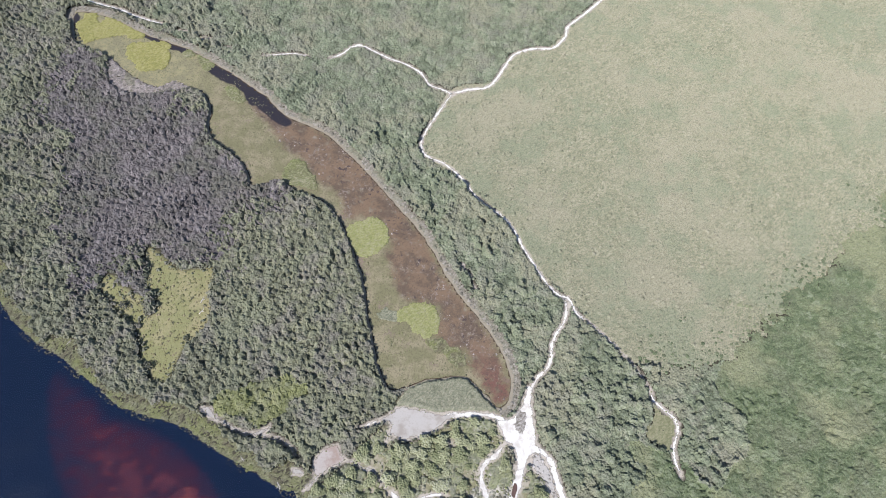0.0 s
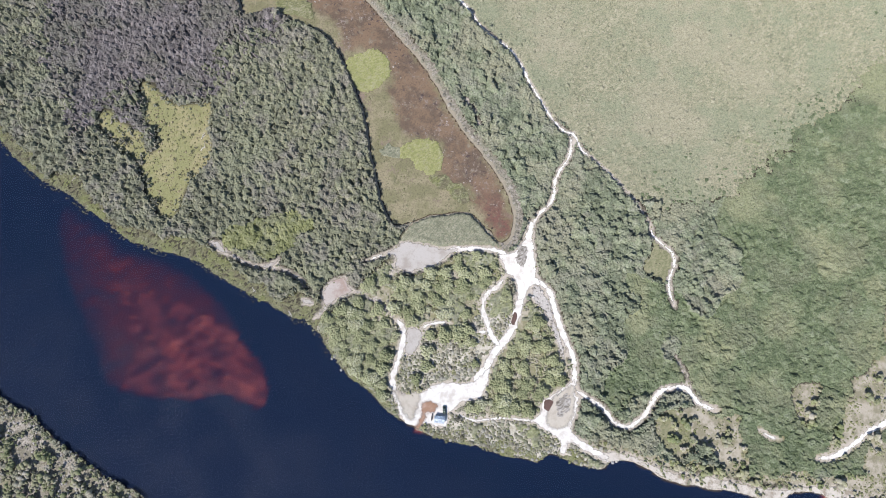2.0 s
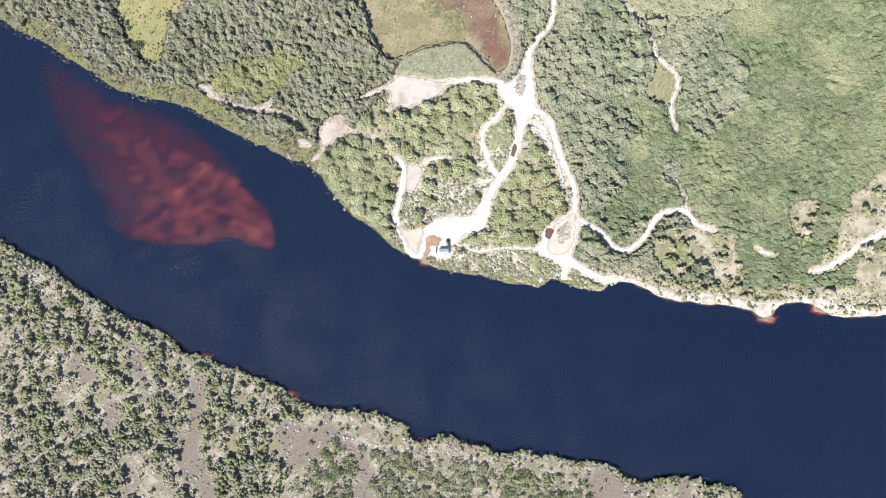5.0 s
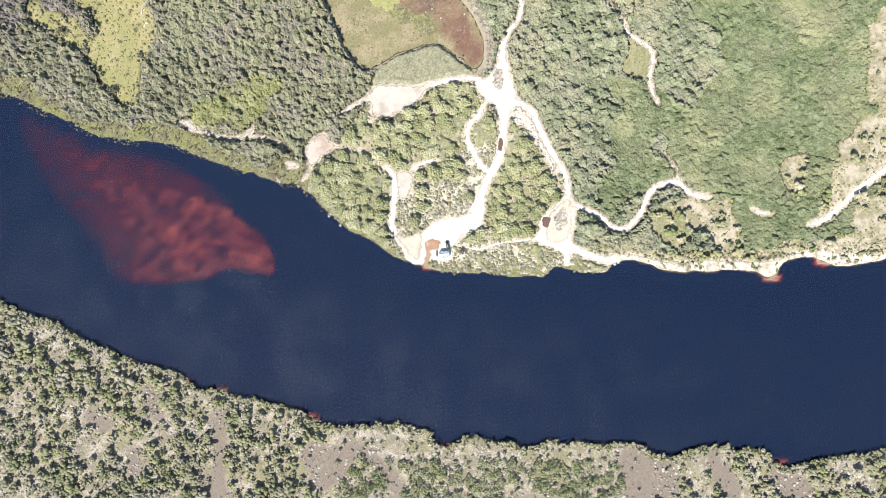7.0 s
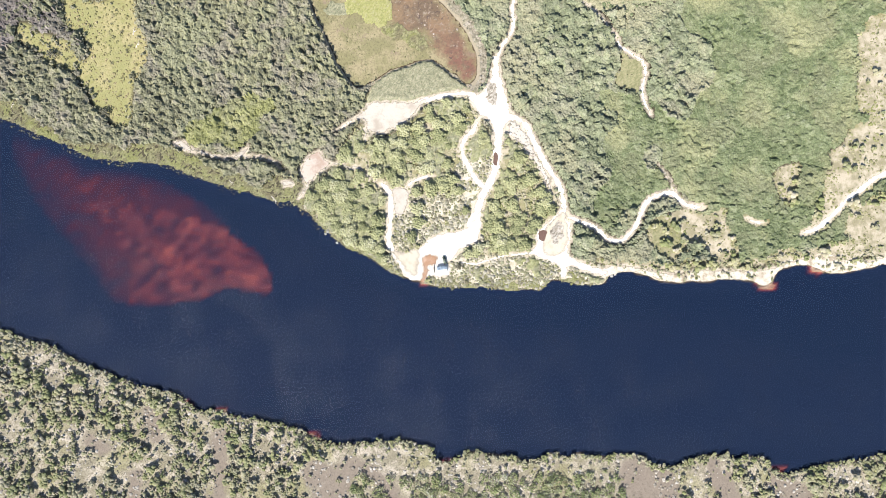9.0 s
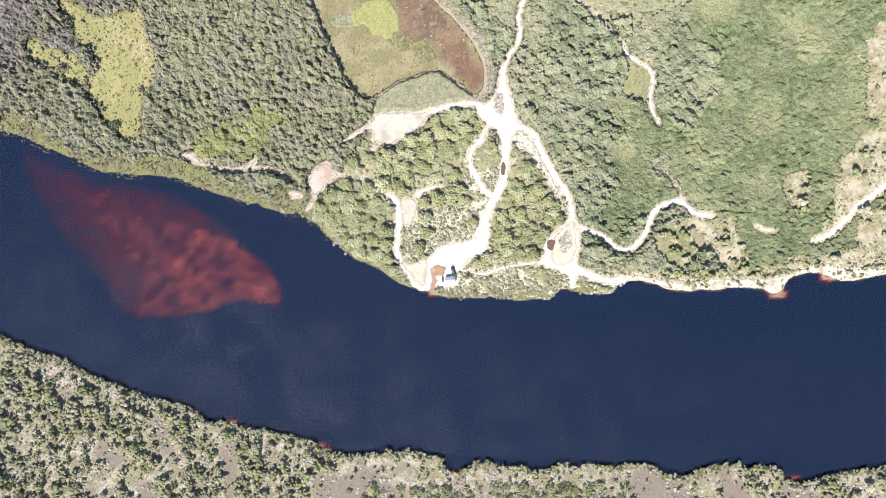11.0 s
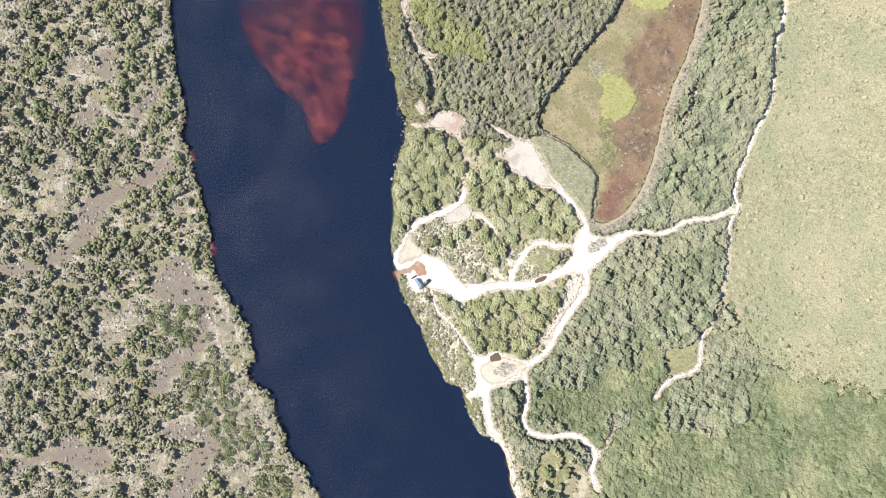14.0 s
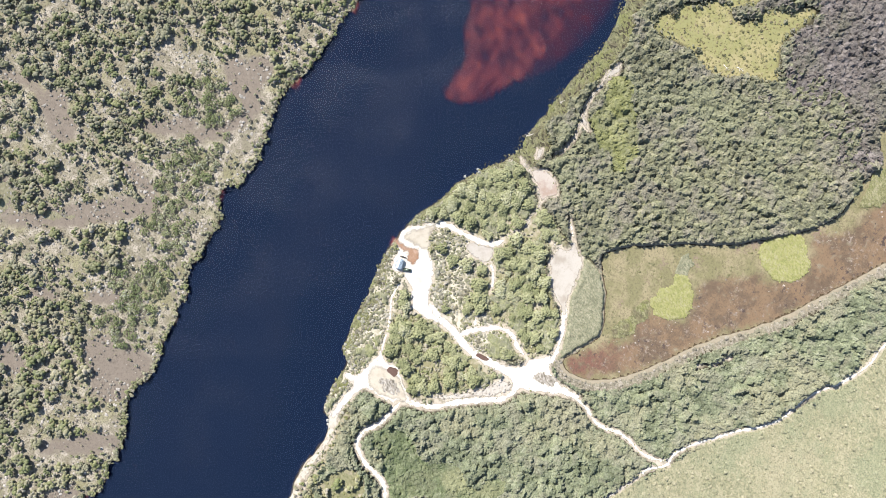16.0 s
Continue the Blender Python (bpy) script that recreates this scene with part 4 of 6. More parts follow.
def crown_field(pts, gap, uneven, seed):
    """For spots in woods with a tree about every gap metres: how far each spot is from its tree, by the crown's radius, that tree's height and tone, and the trees' spots."""
    local = np.random.default_rng(seed)
    low = np.array([-470, -60]) // gap
    shape = (int(820 / gap) + 4, int(600 / gap) + 4)
    cx, cy = local.uniform(-0.1, 1.1, shape), local.uniform(-0.1, 1.1, shape)
    high, hue, size = local.uniform(1 - uneven, 1 + uneven, shape), local.uniform(0, 1, shape), local.uniform(0.7, 1.4, shape)
    cell = (np.floor(pts / gap) - low).astype(int)
    best, which = np.full(len(pts), 1e9), np.zeros((len(pts), 2), int)
    for i in (-1, 0, 1):
        for j in (-1, 0, 1):
            k = cell + (i, j)
            d = np.hypot((k[:, 0] + low[0] + cx[k[:, 0], k[:, 1]]) * gap - pts[:, 0], (k[:, 1] + low[1] + cy[k[:, 0], k[:, 1]]) * gap - pts[:, 1]) / size[k[:, 0], k[:, 1]]
            closer = d < best
            best[closer], which[closer] = d[closer], k[closer]
    trees = np.unique(which[best < gap * 0.45], axis=0)
    foot = np.c_[(trees[:, 0] + low[0] + cx[trees[:, 0], trees[:, 1]]) * gap, (trees[:, 1] + low[1] + cy[trees[:, 0], trees[:, 1]]) * gap]
    return best / (gap * 0.72), high[which[:, 0], which[:, 1]], hue[which[:, 0], which[:, 1]], foot


# leaf material, trees' spacing, height, unevenness
WOODS = [
    (GREYWOOD, 2.7, 3.2, 0.3, "dense grey half-bare thicket"),
    (FOREST, 3.0, 4.4, 0.26, "dense dull green coastal thicket"),
    (OLIVE, 4.2, 3.8, 0.15, "soft olive green coastal thicket"),
    (GREENWOOD, 4.2, 4.1, 0.36, "dense green coastal bush"),
    (FINEGREEN, 2.9, 2.3, 0.22, "close low green coastal bush"),
]


def heath_edge(pts, shade):
    return at("heath", pts) + (12 * shade + 5 * lattice(pts[:, 0], pts[:, 1], 0.16, 14.0)) * (pts[:, 0] > 112)


def thicket(pts, rough):
    """Closed thickets within the eastern scrub."""
    return (at("scrub", pts) < 0.5) & (pts[:, 0] < 275 + 25 * rough) & (at("river", pts) > 7 + 9 * rough) & (at("gaps", pts) > 1.2 + 3 * rough + 3 * lattice(pts[:, 0], pts[:, 1], 0.14, 27.0))


def wood_plan(pts):
    """Which woods each spot belongs to (-1: none), how far inside, the canopy's height there, its tone, and the trees."""
    shade = lattice(pts[:, 0], pts[:, 1], 0.03, 6.0)
    rough = lattice(pts[:, 0], pts[:, 1], 0.05, 17.0)
    pond_side = at("pond", pts)
    east_bank = (pond_side < 5) & (pts[:, 1] > np.interp(pts[:, 0], [-360, -215, -100, 0, 25], [335, 285, 215, 128, 80]))
    scrub_side = np.where(thicket(pts, rough), 5.0, at("scrub", pts) - 0.5)
    edge = np.min([heath_edge(pts, shade), scrub_side, at("meadow", pts) - 0.8 + 2 * rough + 2 * lattice(pts[:, 0], pts[:, 1], 0.13, 19.0), at("grove", pts) - 0.3, at("herb", pts) - 0.2, at("sand", pts) - 0.5, at("river", pts) - np.where(pts[:, 0] < -75, 7.0 + 9 * rough, 2.5), at("open", pts), pond_side + 0.4], 0)
    inside_woods = (edge > 0) & ~east_bank & on_land(pts, 0.8) & seen_from_above(pts) & (np.interp(pts[:, 0], SHORE_N[3:-2, 0], SHORE_N[3:-2, 1]) < pts[:, 1] + 1)
    grey = at("grey", pts) + 22 * shade + 14 * lattice(pts[:, 0], pts[:, 1], 0.16, 23.0) + 10 * lattice(pts[:, 0], pts[:, 1], 0.6, 29.0) < 0
    east = ~grey & (pts[:, 0] > np.interp(pts[:, 1], [-30, 90, 128, 215, 285, 350], [75, 22, 6, -97, -207, -300]))
    fine_bush = east & (lattice(pts[:, 0], pts[:, 1], 0.012, 3.0) + (pts[:, 0] - 140) * 0.006 > 0)
    olive = ~grey & ~east & (np.hypot((pts[:, 0] + 130) / 25, (pts[:, 1] - 68 - 0.3 * (pts[:, 0] + 130)) / 10) + 0.9 * shade < 1)
    zone = np.where(grey, 0, np.where(fine_bush, 4, np.where(east, 3, np.where(olive, 2, 1))))
    zone[~inside_woods] = -1
    deep_shade = (pts[:, 0] > -70) & (pts[:, 0] < 112) & (pts[:, 1] > 118) & (pts[:, 1] < 330) & (at("heath", pts) < 14)
    beside = np.where(deep_shade, 1.0, np.clip(0.5 + 0.12 * np.minimum(at("sand", pts), at("meadow", pts) + 1), 0.5, 1))
    vigour = np.where(pts[:, 0] > 112, np.clip(0.16 + heath_edge(pts, shade) / 45, 0.16, 1), 1 - 0.5 * np.clip((pts[:, 1] - 275) / 30, 0, 1) * np.clip((pts[:, 0] + 235) / 40, 0, 1)) * np.clip(0.8 + edge * 0.1, 0.8, 1) * beside * np.where(east, 1 + 0.55 * rough, 1 + 0.3 * rough)
    stand = lattice(pts[:, 0], pts[:, 1], 0.03, 81.0) + 0.5 * lattice(pts[:, 0], pts[:, 1], 0.13, 82.0)
    vigour *= 1 - np.clip((stand - 0.16) / 0.05, 0, 1) * np.where(zone == 3, 0.5, np.where(zone == 4, 0.3, 0.16))
    z, tone, feet = np.zeros(len(pts)), np.zeros(len(pts)), []
    for k, (_, gap, tall, uneven, _) in enumerate(WOODS):
        m = zone == k
        d, high, hue, foot = crown_field(pts[m], gap, uneven, 60 + k)
        crease = np.where((d > 0.9) & (rough[m] > 0.05), 0.55, 1.0)
        lift = high * (0.57 + 0.43 * (1 - np.clip(d, 0, 1.15) ** 2)) * crease
        z[m] = LAND + tall * lift * vigour[m]
        tone[m] = hue
        feet.append((foot, tall * 0.45))
    return zone, edge, z, tone, feet


# dense woods, north of the river: a closed uneven roof of leaves, with clumps standing out of it
step = 1.05
wx, wy = np.meshgrid(np.arange(-452, 325, step), np.arange(-20, 512, step))
roof = np.c_[wx.ravel(), wy.ravel()] + rng.uniform(-0.33, 0.33, (wx.size, 2)) * step
zone, edge, z, tone, feet = wood_plan(roof)
z = z + rng.normal(0, 1, len(z)) * np.where(zone == 4, 0.22, 0.3)
z = np.where(edge < 0.9, LAND + (z - LAND) * 0.35, z)
tone = 0.65 * tone + rng.uniform(0, 0.35, len(tone))
corner = np.arange(wx.size).reshape(wx.shape)
cells = np.c_[corner[:-1, :-1].ravel(), corner[:-1, 1:].ravel(), corner[1:, 1:].ravel(), corner[1:, :-1].ravel()]
cells = cells[(zone[cells] >= 0).all(1)]
flip = rng.uniform(0, 1, len(cells)) < 0.5
tris = np.vstack([cells[flip][:, [0, 1, 2]], cells[flip][:, [0, 2, 3]], cells[~flip][:, [0, 1, 3]], cells[~flip][:, [1, 2, 3]]])
clumps = scatter((-450, -20, 330, 510), 1.75, 0.6)
c_zone, _, c_z, c_tone, _ = wood_plan(clumps)
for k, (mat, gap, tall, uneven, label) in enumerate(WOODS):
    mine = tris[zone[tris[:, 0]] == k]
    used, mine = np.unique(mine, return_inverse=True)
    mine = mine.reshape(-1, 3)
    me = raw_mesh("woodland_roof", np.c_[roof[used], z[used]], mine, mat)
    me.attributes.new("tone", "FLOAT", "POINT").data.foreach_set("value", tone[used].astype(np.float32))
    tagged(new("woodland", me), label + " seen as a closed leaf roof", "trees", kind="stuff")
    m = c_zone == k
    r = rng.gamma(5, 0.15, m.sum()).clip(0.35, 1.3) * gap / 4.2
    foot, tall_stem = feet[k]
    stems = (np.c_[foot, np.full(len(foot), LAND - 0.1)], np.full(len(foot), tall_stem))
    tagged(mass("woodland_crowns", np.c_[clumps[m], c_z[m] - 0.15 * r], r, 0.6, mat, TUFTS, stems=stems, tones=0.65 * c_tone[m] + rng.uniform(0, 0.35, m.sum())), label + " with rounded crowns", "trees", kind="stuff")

def leaf_mat(name, box_xy, step, test, lift, rough, material, label, category):
    """A closed mat of low leaves where the test holds."""
    x, y = np.meshgrid(np.arange(box_xy[0], box_xy[2], step), np.arange(box_xy[1], box_xy[3], step))
    pts = np.c_[x.ravel(), y.ravel()] + rng.uniform(-0.33, 0.33, (x.size, 2)) * step
    ok = test(pts)
    z = lift + rng.normal(0, rough, len(pts)) + 2 * rough * lattice(pts[:, 0], pts[:, 1], 0.31, 8.0)
    corner = np.arange(x.size).reshape(x.shape)
    cells = np.c_[corner[:-1, :-1].ravel(), corner[:-1, 1:].ravel(), corner[1:, 1:].ravel(), corner[1:, :-1].ravel()]
    cells = cells[ok[cells].all(1)]
    used, cells, count = np.unique(cells, return_inverse=True, return_counts=True)
    cells = cells.reshape(-1, 4)
    z[used] = np.where(count < 4, LAND + 0.25 * (z[used] - LAND), z[used])
    me = raw_mesh(name, np.c_[pts[used], z[used]], np.vstack([cells[:, [0, 1, 2]], cells[:, [0, 2, 3]]]), material, True)
    me.attributes.new("tone", "FLOAT", "POINT").data.foreach_set("value", rng.uniform(0, 1, len(used)).astype(np.float32))
    return tagged(new(name, me), label, category, kind="stuff")


# low heath
leaf_mat("heath", (-75, 110, 325, 512), 1.2, lambda q: (heath_edge(q, lattice(q[:, 0], q[:, 1], 0.03, 6.0)) < 1.2) & seen_from_above(q, 8) & on_land(q, 0.3),
         LAND + 0.45, 0.16, HEATH, "low pale green heath shrubs in a closed mat", "heath")
heath = scatter((-70, 110, 330, 510), 3.0, 0.8)
heath = heath[(heath_edge(heath, lattice(heath[:, 0], heath[:, 1], 0.03, 6.0)) < 0.5) & seen_from_above(heath, 8)]
heath = heath[on_land(heath, 0.4)]
size = rng.gamma(4, 0.19, len(heath)).clip(0.3, 1.7)
tagged(mass("heath_shrubs", np.c_[heath, LAND + 0.4 + 0.1 * size], size, 0.6, HEATH, TUFTS), "low rounded shrubs standing out of the heath", "shrubs", kind="stuff")

edge_bush = scatter((100, 110, 330, 400), 2.0, 0.9)
edge_in = heath_edge(edge_bush, lattice(edge_bush[:, 0], edge_bush[:, 1], 0.03, 6.0))
edge_bush = edge_bush[(edge_in < 1) & (edge_in > -28) & (rng.uniform(0, 1.1, len(edge_bush)) < np.exp(edge_in / 9)) & seen_from_above(edge_bush, 8) & on_land(edge_bush, 0.5)]
tagged(mass("heath_bushes", np.c_[edge_bush, np.full(len(edge_bush), LAND + 0.5)], rng.gamma(4, 0.2, len(edge_bush)).clip(0.3, 1.6), 0.5, FINEGREEN, TUFTS), "fresh green bushes spreading into the heath", "bushes", kind="stuff")
leaf_mat("shrub_island", (60, -10, 84, 18), 0.8, lambda q: ovals(q, [(70.8, 5.1, 4.8, 7.8, -5)]) + 1.6 * lattice(q[:, 0], q[:, 1], 0.35, 1.5) < 0, LAND + 0.45, 0.2, DEADBRUSH, "island of dry grey-green shrubs in the sand", "shrubs")
leaf_mat("sedge_island", (26, 76, 42, 100), 0.8, lambda q: ovals(q, [(32.9, 88.3, 4.0, 8.0, 5)]) + 1.2 * lattice(q[:, 0], q[:, 1], 0.4, 1.0) < 0, LAND + 0.45, 0.15, DEADBRUSH, "small island of dry pale sedge where the tracks meet", "sedge")

leaf_mat("lawn", (100, -20, 170, 115), 1.0, lambda q: (np.min([away(q, lawn) for lawn in LAWNS], 0) + 3 * lattice(q[:, 0], q[:, 1], 0.2, 6.5) < 1.0) & on_land(q, 0.2), LAND + 0.18, 0.08, LAWN, "low olive grass among the bush", "grass")

# sedge beside the pond and along the north bank
leaf_mat("sedge_bed", (-50, 78, 25, 112), 0.9, lambda q: (at("herb", q) < 0.3) & on_land(q, 0.3), LAND + 2.1, 0.22, FINESEDGE, "dense low grey-green sedge beside the pond", "sedge")


def on_verge(q):
    d = at("river", q)
    patchy = (q[:, 0] < -20) | (lattice(q[:, 0], q[:, 1], 0.11, 33.0) < 0.16)
    return patchy & (d > -0.9) & (d < np.where(q[:, 0] < -75, 13.0, 8.5) + 3 * lattice(q[:, 0], q[:, 1], 0.08, 5.0)) & (np.interp(q[:, 0], SHORE_N[3:-2, 0], SHORE_N[3:-2, 1]) < q[:, 1] + 4) & (at("sand", q) > 0.5)


leaf_mat("bank_sedge", (-440, -34, 105, 250), 0.95, on_verge, LAND + 0.12, 0.15, VERGE, "olive sedge and reeds along the river bank", "sedge")
verge = scatter((-440, -32, 105, 250), 2.6, 0.9)
verge = verge[on_verge(verge)]
tagged(mass("bank_shrubs", np.c_[verge, np.full(len(verge), LAND + 0.2)], rng.gamma(2.2, 0.2, len(verge)).clip(0.15, 1.5), 0.7, VERGE, TUFTS), "low olive shrubs along the river bank", "shrubs", kind="stuff")


weed = scatter((-440, -32, -70, 250), 1.3, 0.9)
weed_in = at("river", weed)
weed = weed[(weed_in < -0.2) & (weed_in > -3.5) & (np.interp(weed[:, 0], SHORE_N[3:-2, 0], SHORE_N[3:-2, 1]) < weed[:, 1] + 6) & (lattice(weed[:, 0], weed[:, 1], 0.06, 71.0) - 0.12 * weed_in < rng.uniform(0, 0.5, len(weed)))]
WEED = foliage("water_weed_leaves", [(0.05, (0.0459, 0.036, 0.0197)), (0.5, (0.0983, 0.0852, 0.0393)), (1, (0.216, 0.203, 0.0983))], (0.059, 0.0459, 0.0262), 0.06)
tagged(mass("river_weeds", np.c_[weed, np.full(len(weed), 0.02)], rng.gamma(4, 0.085, len(weed)).clip(0.12, 0.7), 0.25, WEED, TUFTS), "brown and olive water weeds along the bank", "water plants", kind="stuff")


def on_rim(q, reach=8.0):
    d = at("pond", q)
    return (d > 1.0 + 1.3 * lattice(q[:, 0], q[:, 1], 0.2, 14.0)) & (d < reach + 2 * lattice(q[:, 0], q[:, 1], 0.1, 4.0)) & (q[:, 1] > np.interp(q[:, 0], [-360, -215, -100, 0, 25], [335, 285, 215, 128, 80])) & on_land(q, 0.2)


DRYSHRUB = foliage("dry_shrub_leaves", [(0.05, (0.15, 0.134, 0.103)), (0.5, (0.229, 0.203, 0.161)), (1, (0.335, 0.302, 0.26))], (0.211, 0.203, 0.134), 0.05)
leaf_mat("pond_fringe", (-372, 84, 40, 354), 1.0, on_rim, LAND + 0.3, 0.2, DRYSHRUB, "pale dry shrubs fringing the pond", "shrubs")
leaf_mat("mauve_shrubs", (-330, 270, -230, 320), 1.0, lambda q: (away(q, MAUVE) < 3) & (at("pond", q) > -1), LAND + 0.8, 0.5, MAUVELEAF, "low mauve-grey dry shrubs beside the marsh", "shrubs")
rim = scatter((-370, 86, 40, 352), 3.2, 0.9)
rim = rim[on_rim(rim, 6.5)]
tagged(mass("fringe_shrubs", np.c_[rim, np.full(len(rim), LAND + 0.3)], rng.gamma(4, 0.2, len(rim)).clip(0.3, 1.5), 0.7, DRYSHRUB, TUFTS), "grey rounded shrubs at the pond's edge", "shrubs", kind="stuff")

# reed and algae patches in the pond
for mat, label, text in (
        (ALGAE, "round yellow-green reed patch in the pond", "-101.0,194.5 -92.1,202.9 -82.9,206.0 -74.9,202.2 -70.5,191.6 -74.8,181.7 -81.6,176.2 -91.1,176.9 -96.7,182.2"),
        (ALGAE, "round yellow-green reed patch in the pond", "-54.5,140.7 -50.4,147.4 -40.2,151.7 -31.6,151.0 -26.3,142.7 -26.3,133.1 -31.3,129.1 -39.4,129.8 -44.5,135.3 -51.3,135.9"),
        (VERGE, "faint olive reed patch in the pond", "-30.8,128.8 -21.7,130.1 -18.3,125.5 -22.6,119.9 -30.6,123.9"),
        (VERGE, "pale tussock patch in the pond", "-20.0,123.0 -11.7,126.4 -4.6,118.6 -7.7,114.0 -15.2,116.5"),
        (SEDGE, "grey-green reed patch in the pond", "-221.6,297.4 -211.9,296.5 -203.1,287.3 -204.6,282.6 -215.6,286.4"),
        (REED, "bright yellow reed bed in the marsh", "-358.6,333.7 -355.8,339.2 -355.7,345.5 -347.1,347.8 -340.6,337.3 -337.3,345.3 -326.5,348.1 -313.4,340.7 -311.6,331.9 -322.3,326.8 -334.1,321.5 -343.6,316.1 -351.4,322.9"),
        (REED, "small yellow reed island in the marsh", "-368.0,346.8 -365.9,349.8 -361.5,347.5 -363.0,343.4"),
        (REED, "yellow reed clump beside the dark pool", "-315.1,339.2 -306.0,339.1 -300.0,331.2 -305.4,327.1 -313.6,329.7"),
        (REED, "bright yellow reed bed in the marsh", "-309.6,320.3 -304.7,324.3 -289.5,327.3 -278.2,323.5 -272.5,315.8 -273.3,303.6 -282.9,298.9 -291.3,297.2 -299.1,304.9 -305.1,307.1"),
        (REED, "small yellow reed islands in the marsh", "-291.0,327.6 -286.2,329.7 -275.4,325.8 -275.0,322.4 -284.1,324.2"),
        (SEDGE, "olive reed clump beside the dark pool", "-265.5,321.9 -260.7,325.2 -253.7,322.4 -256.6,317.8 -262.8,318.3"),
        (SEDGE, "olive reed clump beside the dark pool", "-252.0,322.8 -242.1,324.7 -236.2,317.1 -237.4,307.7 -245.8,310.7"),
        (SEDGE, "yellowish reed patch at the pond's edge", "-156.9,232.2 -147.6,242.8 -135.2,231.6 -128.1,220.6 -141.2,220.9 -151.7,221.7"),
        (FINESEDGE, "grey sedge ring in the olive marsh", "-65.5,140.2 -60.8,143.8 -52.7,142.6 -51.6,137.4 -57.8,135.4 -63.9,136.6")):
    outline = smooth(line(text), 1.5, True)
    (x0, y0), (x1, y1) = outline.min(0) - 4, outline.max(0) + 4
    leaf_mat("reed_patch", (x0, y0, x1, y1), 0.8, lambda q: (away(q, outline) + 2.0 * lattice(q[:, 0], q[:, 1], 0.2, 3.0) < 0.4) & (at("pond", q) < 0.6), LAND + (0.1 if mat in (VERGE, FINESEDGE) else 0.5), 0.14, mat, label, "reeds")

# tussocks over the olive mud, and pale ones where it meets the brown
sprigs = scatter((-365, 88, 25, 345), 1.9, 0.9)
sprigs = sprigs[at("pond", sprigs) < -0.6]
in_brown, in_pool = away(sprigs, BROWN), np.min([away(sprigs, pool) for pool in DARKPATCHES], 0)
luck = rng.uniform(0, 1, len(sprigs))
drifts = lattice(sprigs[:, 0], sprigs[:, 1], 0.06, 91.0)
for spots_in, mat, label in ((sprigs[(in_brown > 1) & (in_pool > 1) & (luck < 0.5 + drifts)], POOLSEDGE, "olive tussocks standing in the marsh mud"),
                             (sprigs[(in_brown < 1) & (in_brown > -7) & (in_pool > 1) & (luck < 0.06 + 0.6 * drifts)], MAUVELEAF, "pale dead tussocks in the brown shallows")):
    tagged(mass("tussocks", np.c_[spots_in, np.full(len(spots_in), LAND - 0.24)], rng.gamma(4, 0.1, len(spots_in)).clip(0.15, 0.8), 0.3, mat, TUFTS), label, "sedge", kind="stuff")

# open bush on the south bank
bush = scatter((-300, -330, 310, 20), 3.0, 0.75)
bush = bush[seen_from_above(bush)]
inland = at("river", bush)
bush = bush[(inland > -0.7) & (np.interp(bush[:, 0], SHORE_S[3:-2, 0], SHORE_S[3:-2, 1]) > bush[:, 1] - 3)]
inland = at("river", bush)
open_ground = lattice(bush[:, 0], bush[:, 1], 0.035, 12.0) + 0.5 * lattice(bush[:, 0], bush[:, 1], 0.12, 2.0)
open_ground += 0.12 * rng.normal(0, 1, len(bush))
stand = ((open_ground < 0.3) & (at("bare", bush) > 4 * open_ground + 1)) | (inland < 4)
thick = stand & (rng.uniform(0, 1, len(bush)) < 0.4)
small = ~thick & (rng.uniform(0, 1, len(bush)) < np.where(stand, 0.6, 0.36)) & (at("bare", bush) > rng.uniform(-17, 1, len(bush)))
wide = np.where(thick, np.where(inland < 5, 1.0, 1.3 + 2.9 * rng.uniform(0.05, 1, len(bush)) ** 1.5), np.where(stand, rng.uniform(0.7, 1.7, len(bush)), rng.gamma(3, 0.2, len(bush)).clip(0.25, 1.5)))
single = thick & (bush[:, 0] > -70) & (bush[:, 0] < 115) & (bush[:, 1] > -172)
for pick, lumps, size, flat, label in ((thick & ~single, 10, (0.24, 0.44), 1.3, "rounded green thickets on sandy litter"), (small, 4, (0.36, 0.62), 1.4, "small green and grey bushes on sandy litter")):
    c, r, tones = crowns(bush[pick], wide[pick], flat * wide[pick] ** 0.8 + 0.4, lumps, size)
    tones = tones * 0.95 + 0.04 if lumps > 5 else 0.15 + 0.85 * tones
    tagged(mass("bushland", c, r, 0.95, SCRUBLEAF, TUFTS, stems=(np.c_[bush[pick], np.full(pick.sum(), LAND - 0.1)], 0.7 * wide[pick] ** 0.8), tones=tones), label, "bushes", kind="stuff")
near = bush[thick & (bush[:, 0] > -70) & (bush[:, 0] < 115) & (bush[:, 1] > -172)][:240]
shore = scatter((-300, -160, 310, 20), 1.7, 0.8)
shore_in = at("river", shore)
shore = shore[(shore_in > -1.0) & (shore_in < 2.6) & (np.interp(shore[:, 0], SHORE_S[3:-2, 0], SHORE_S[3:-2, 1]) > shore[:, 1] - 4) & seen_from_above(shore)]
grow = rng.gamma(5, 0.2, len(shore)).clip(0.4, 1.9)
c, r, tones = crowns(shore, 1.0 * grow, 0.75 * grow, 5)
tagged(mass("shore_bushes", c, r, 0.8, SCRUBLEAF, TUFTS, stems=(np.c_[shore, np.full(len(shore), -0.2)], 1.2 * grow), tones=tones), "rounded bushes overhanging the south river bank", "bushes", kind="stuff")
brush = scatter((-300, -330, 310, 20), 2.1, 0.8)
brush = brush[seen_from_above(brush)]
brush = brush[(at("river", brush) > 0.2) & (np.interp(brush[:, 0], SHORE_S[3:-2, 0], SHORE_S[3:-2, 1]) > brush[:, 1] - 3)]
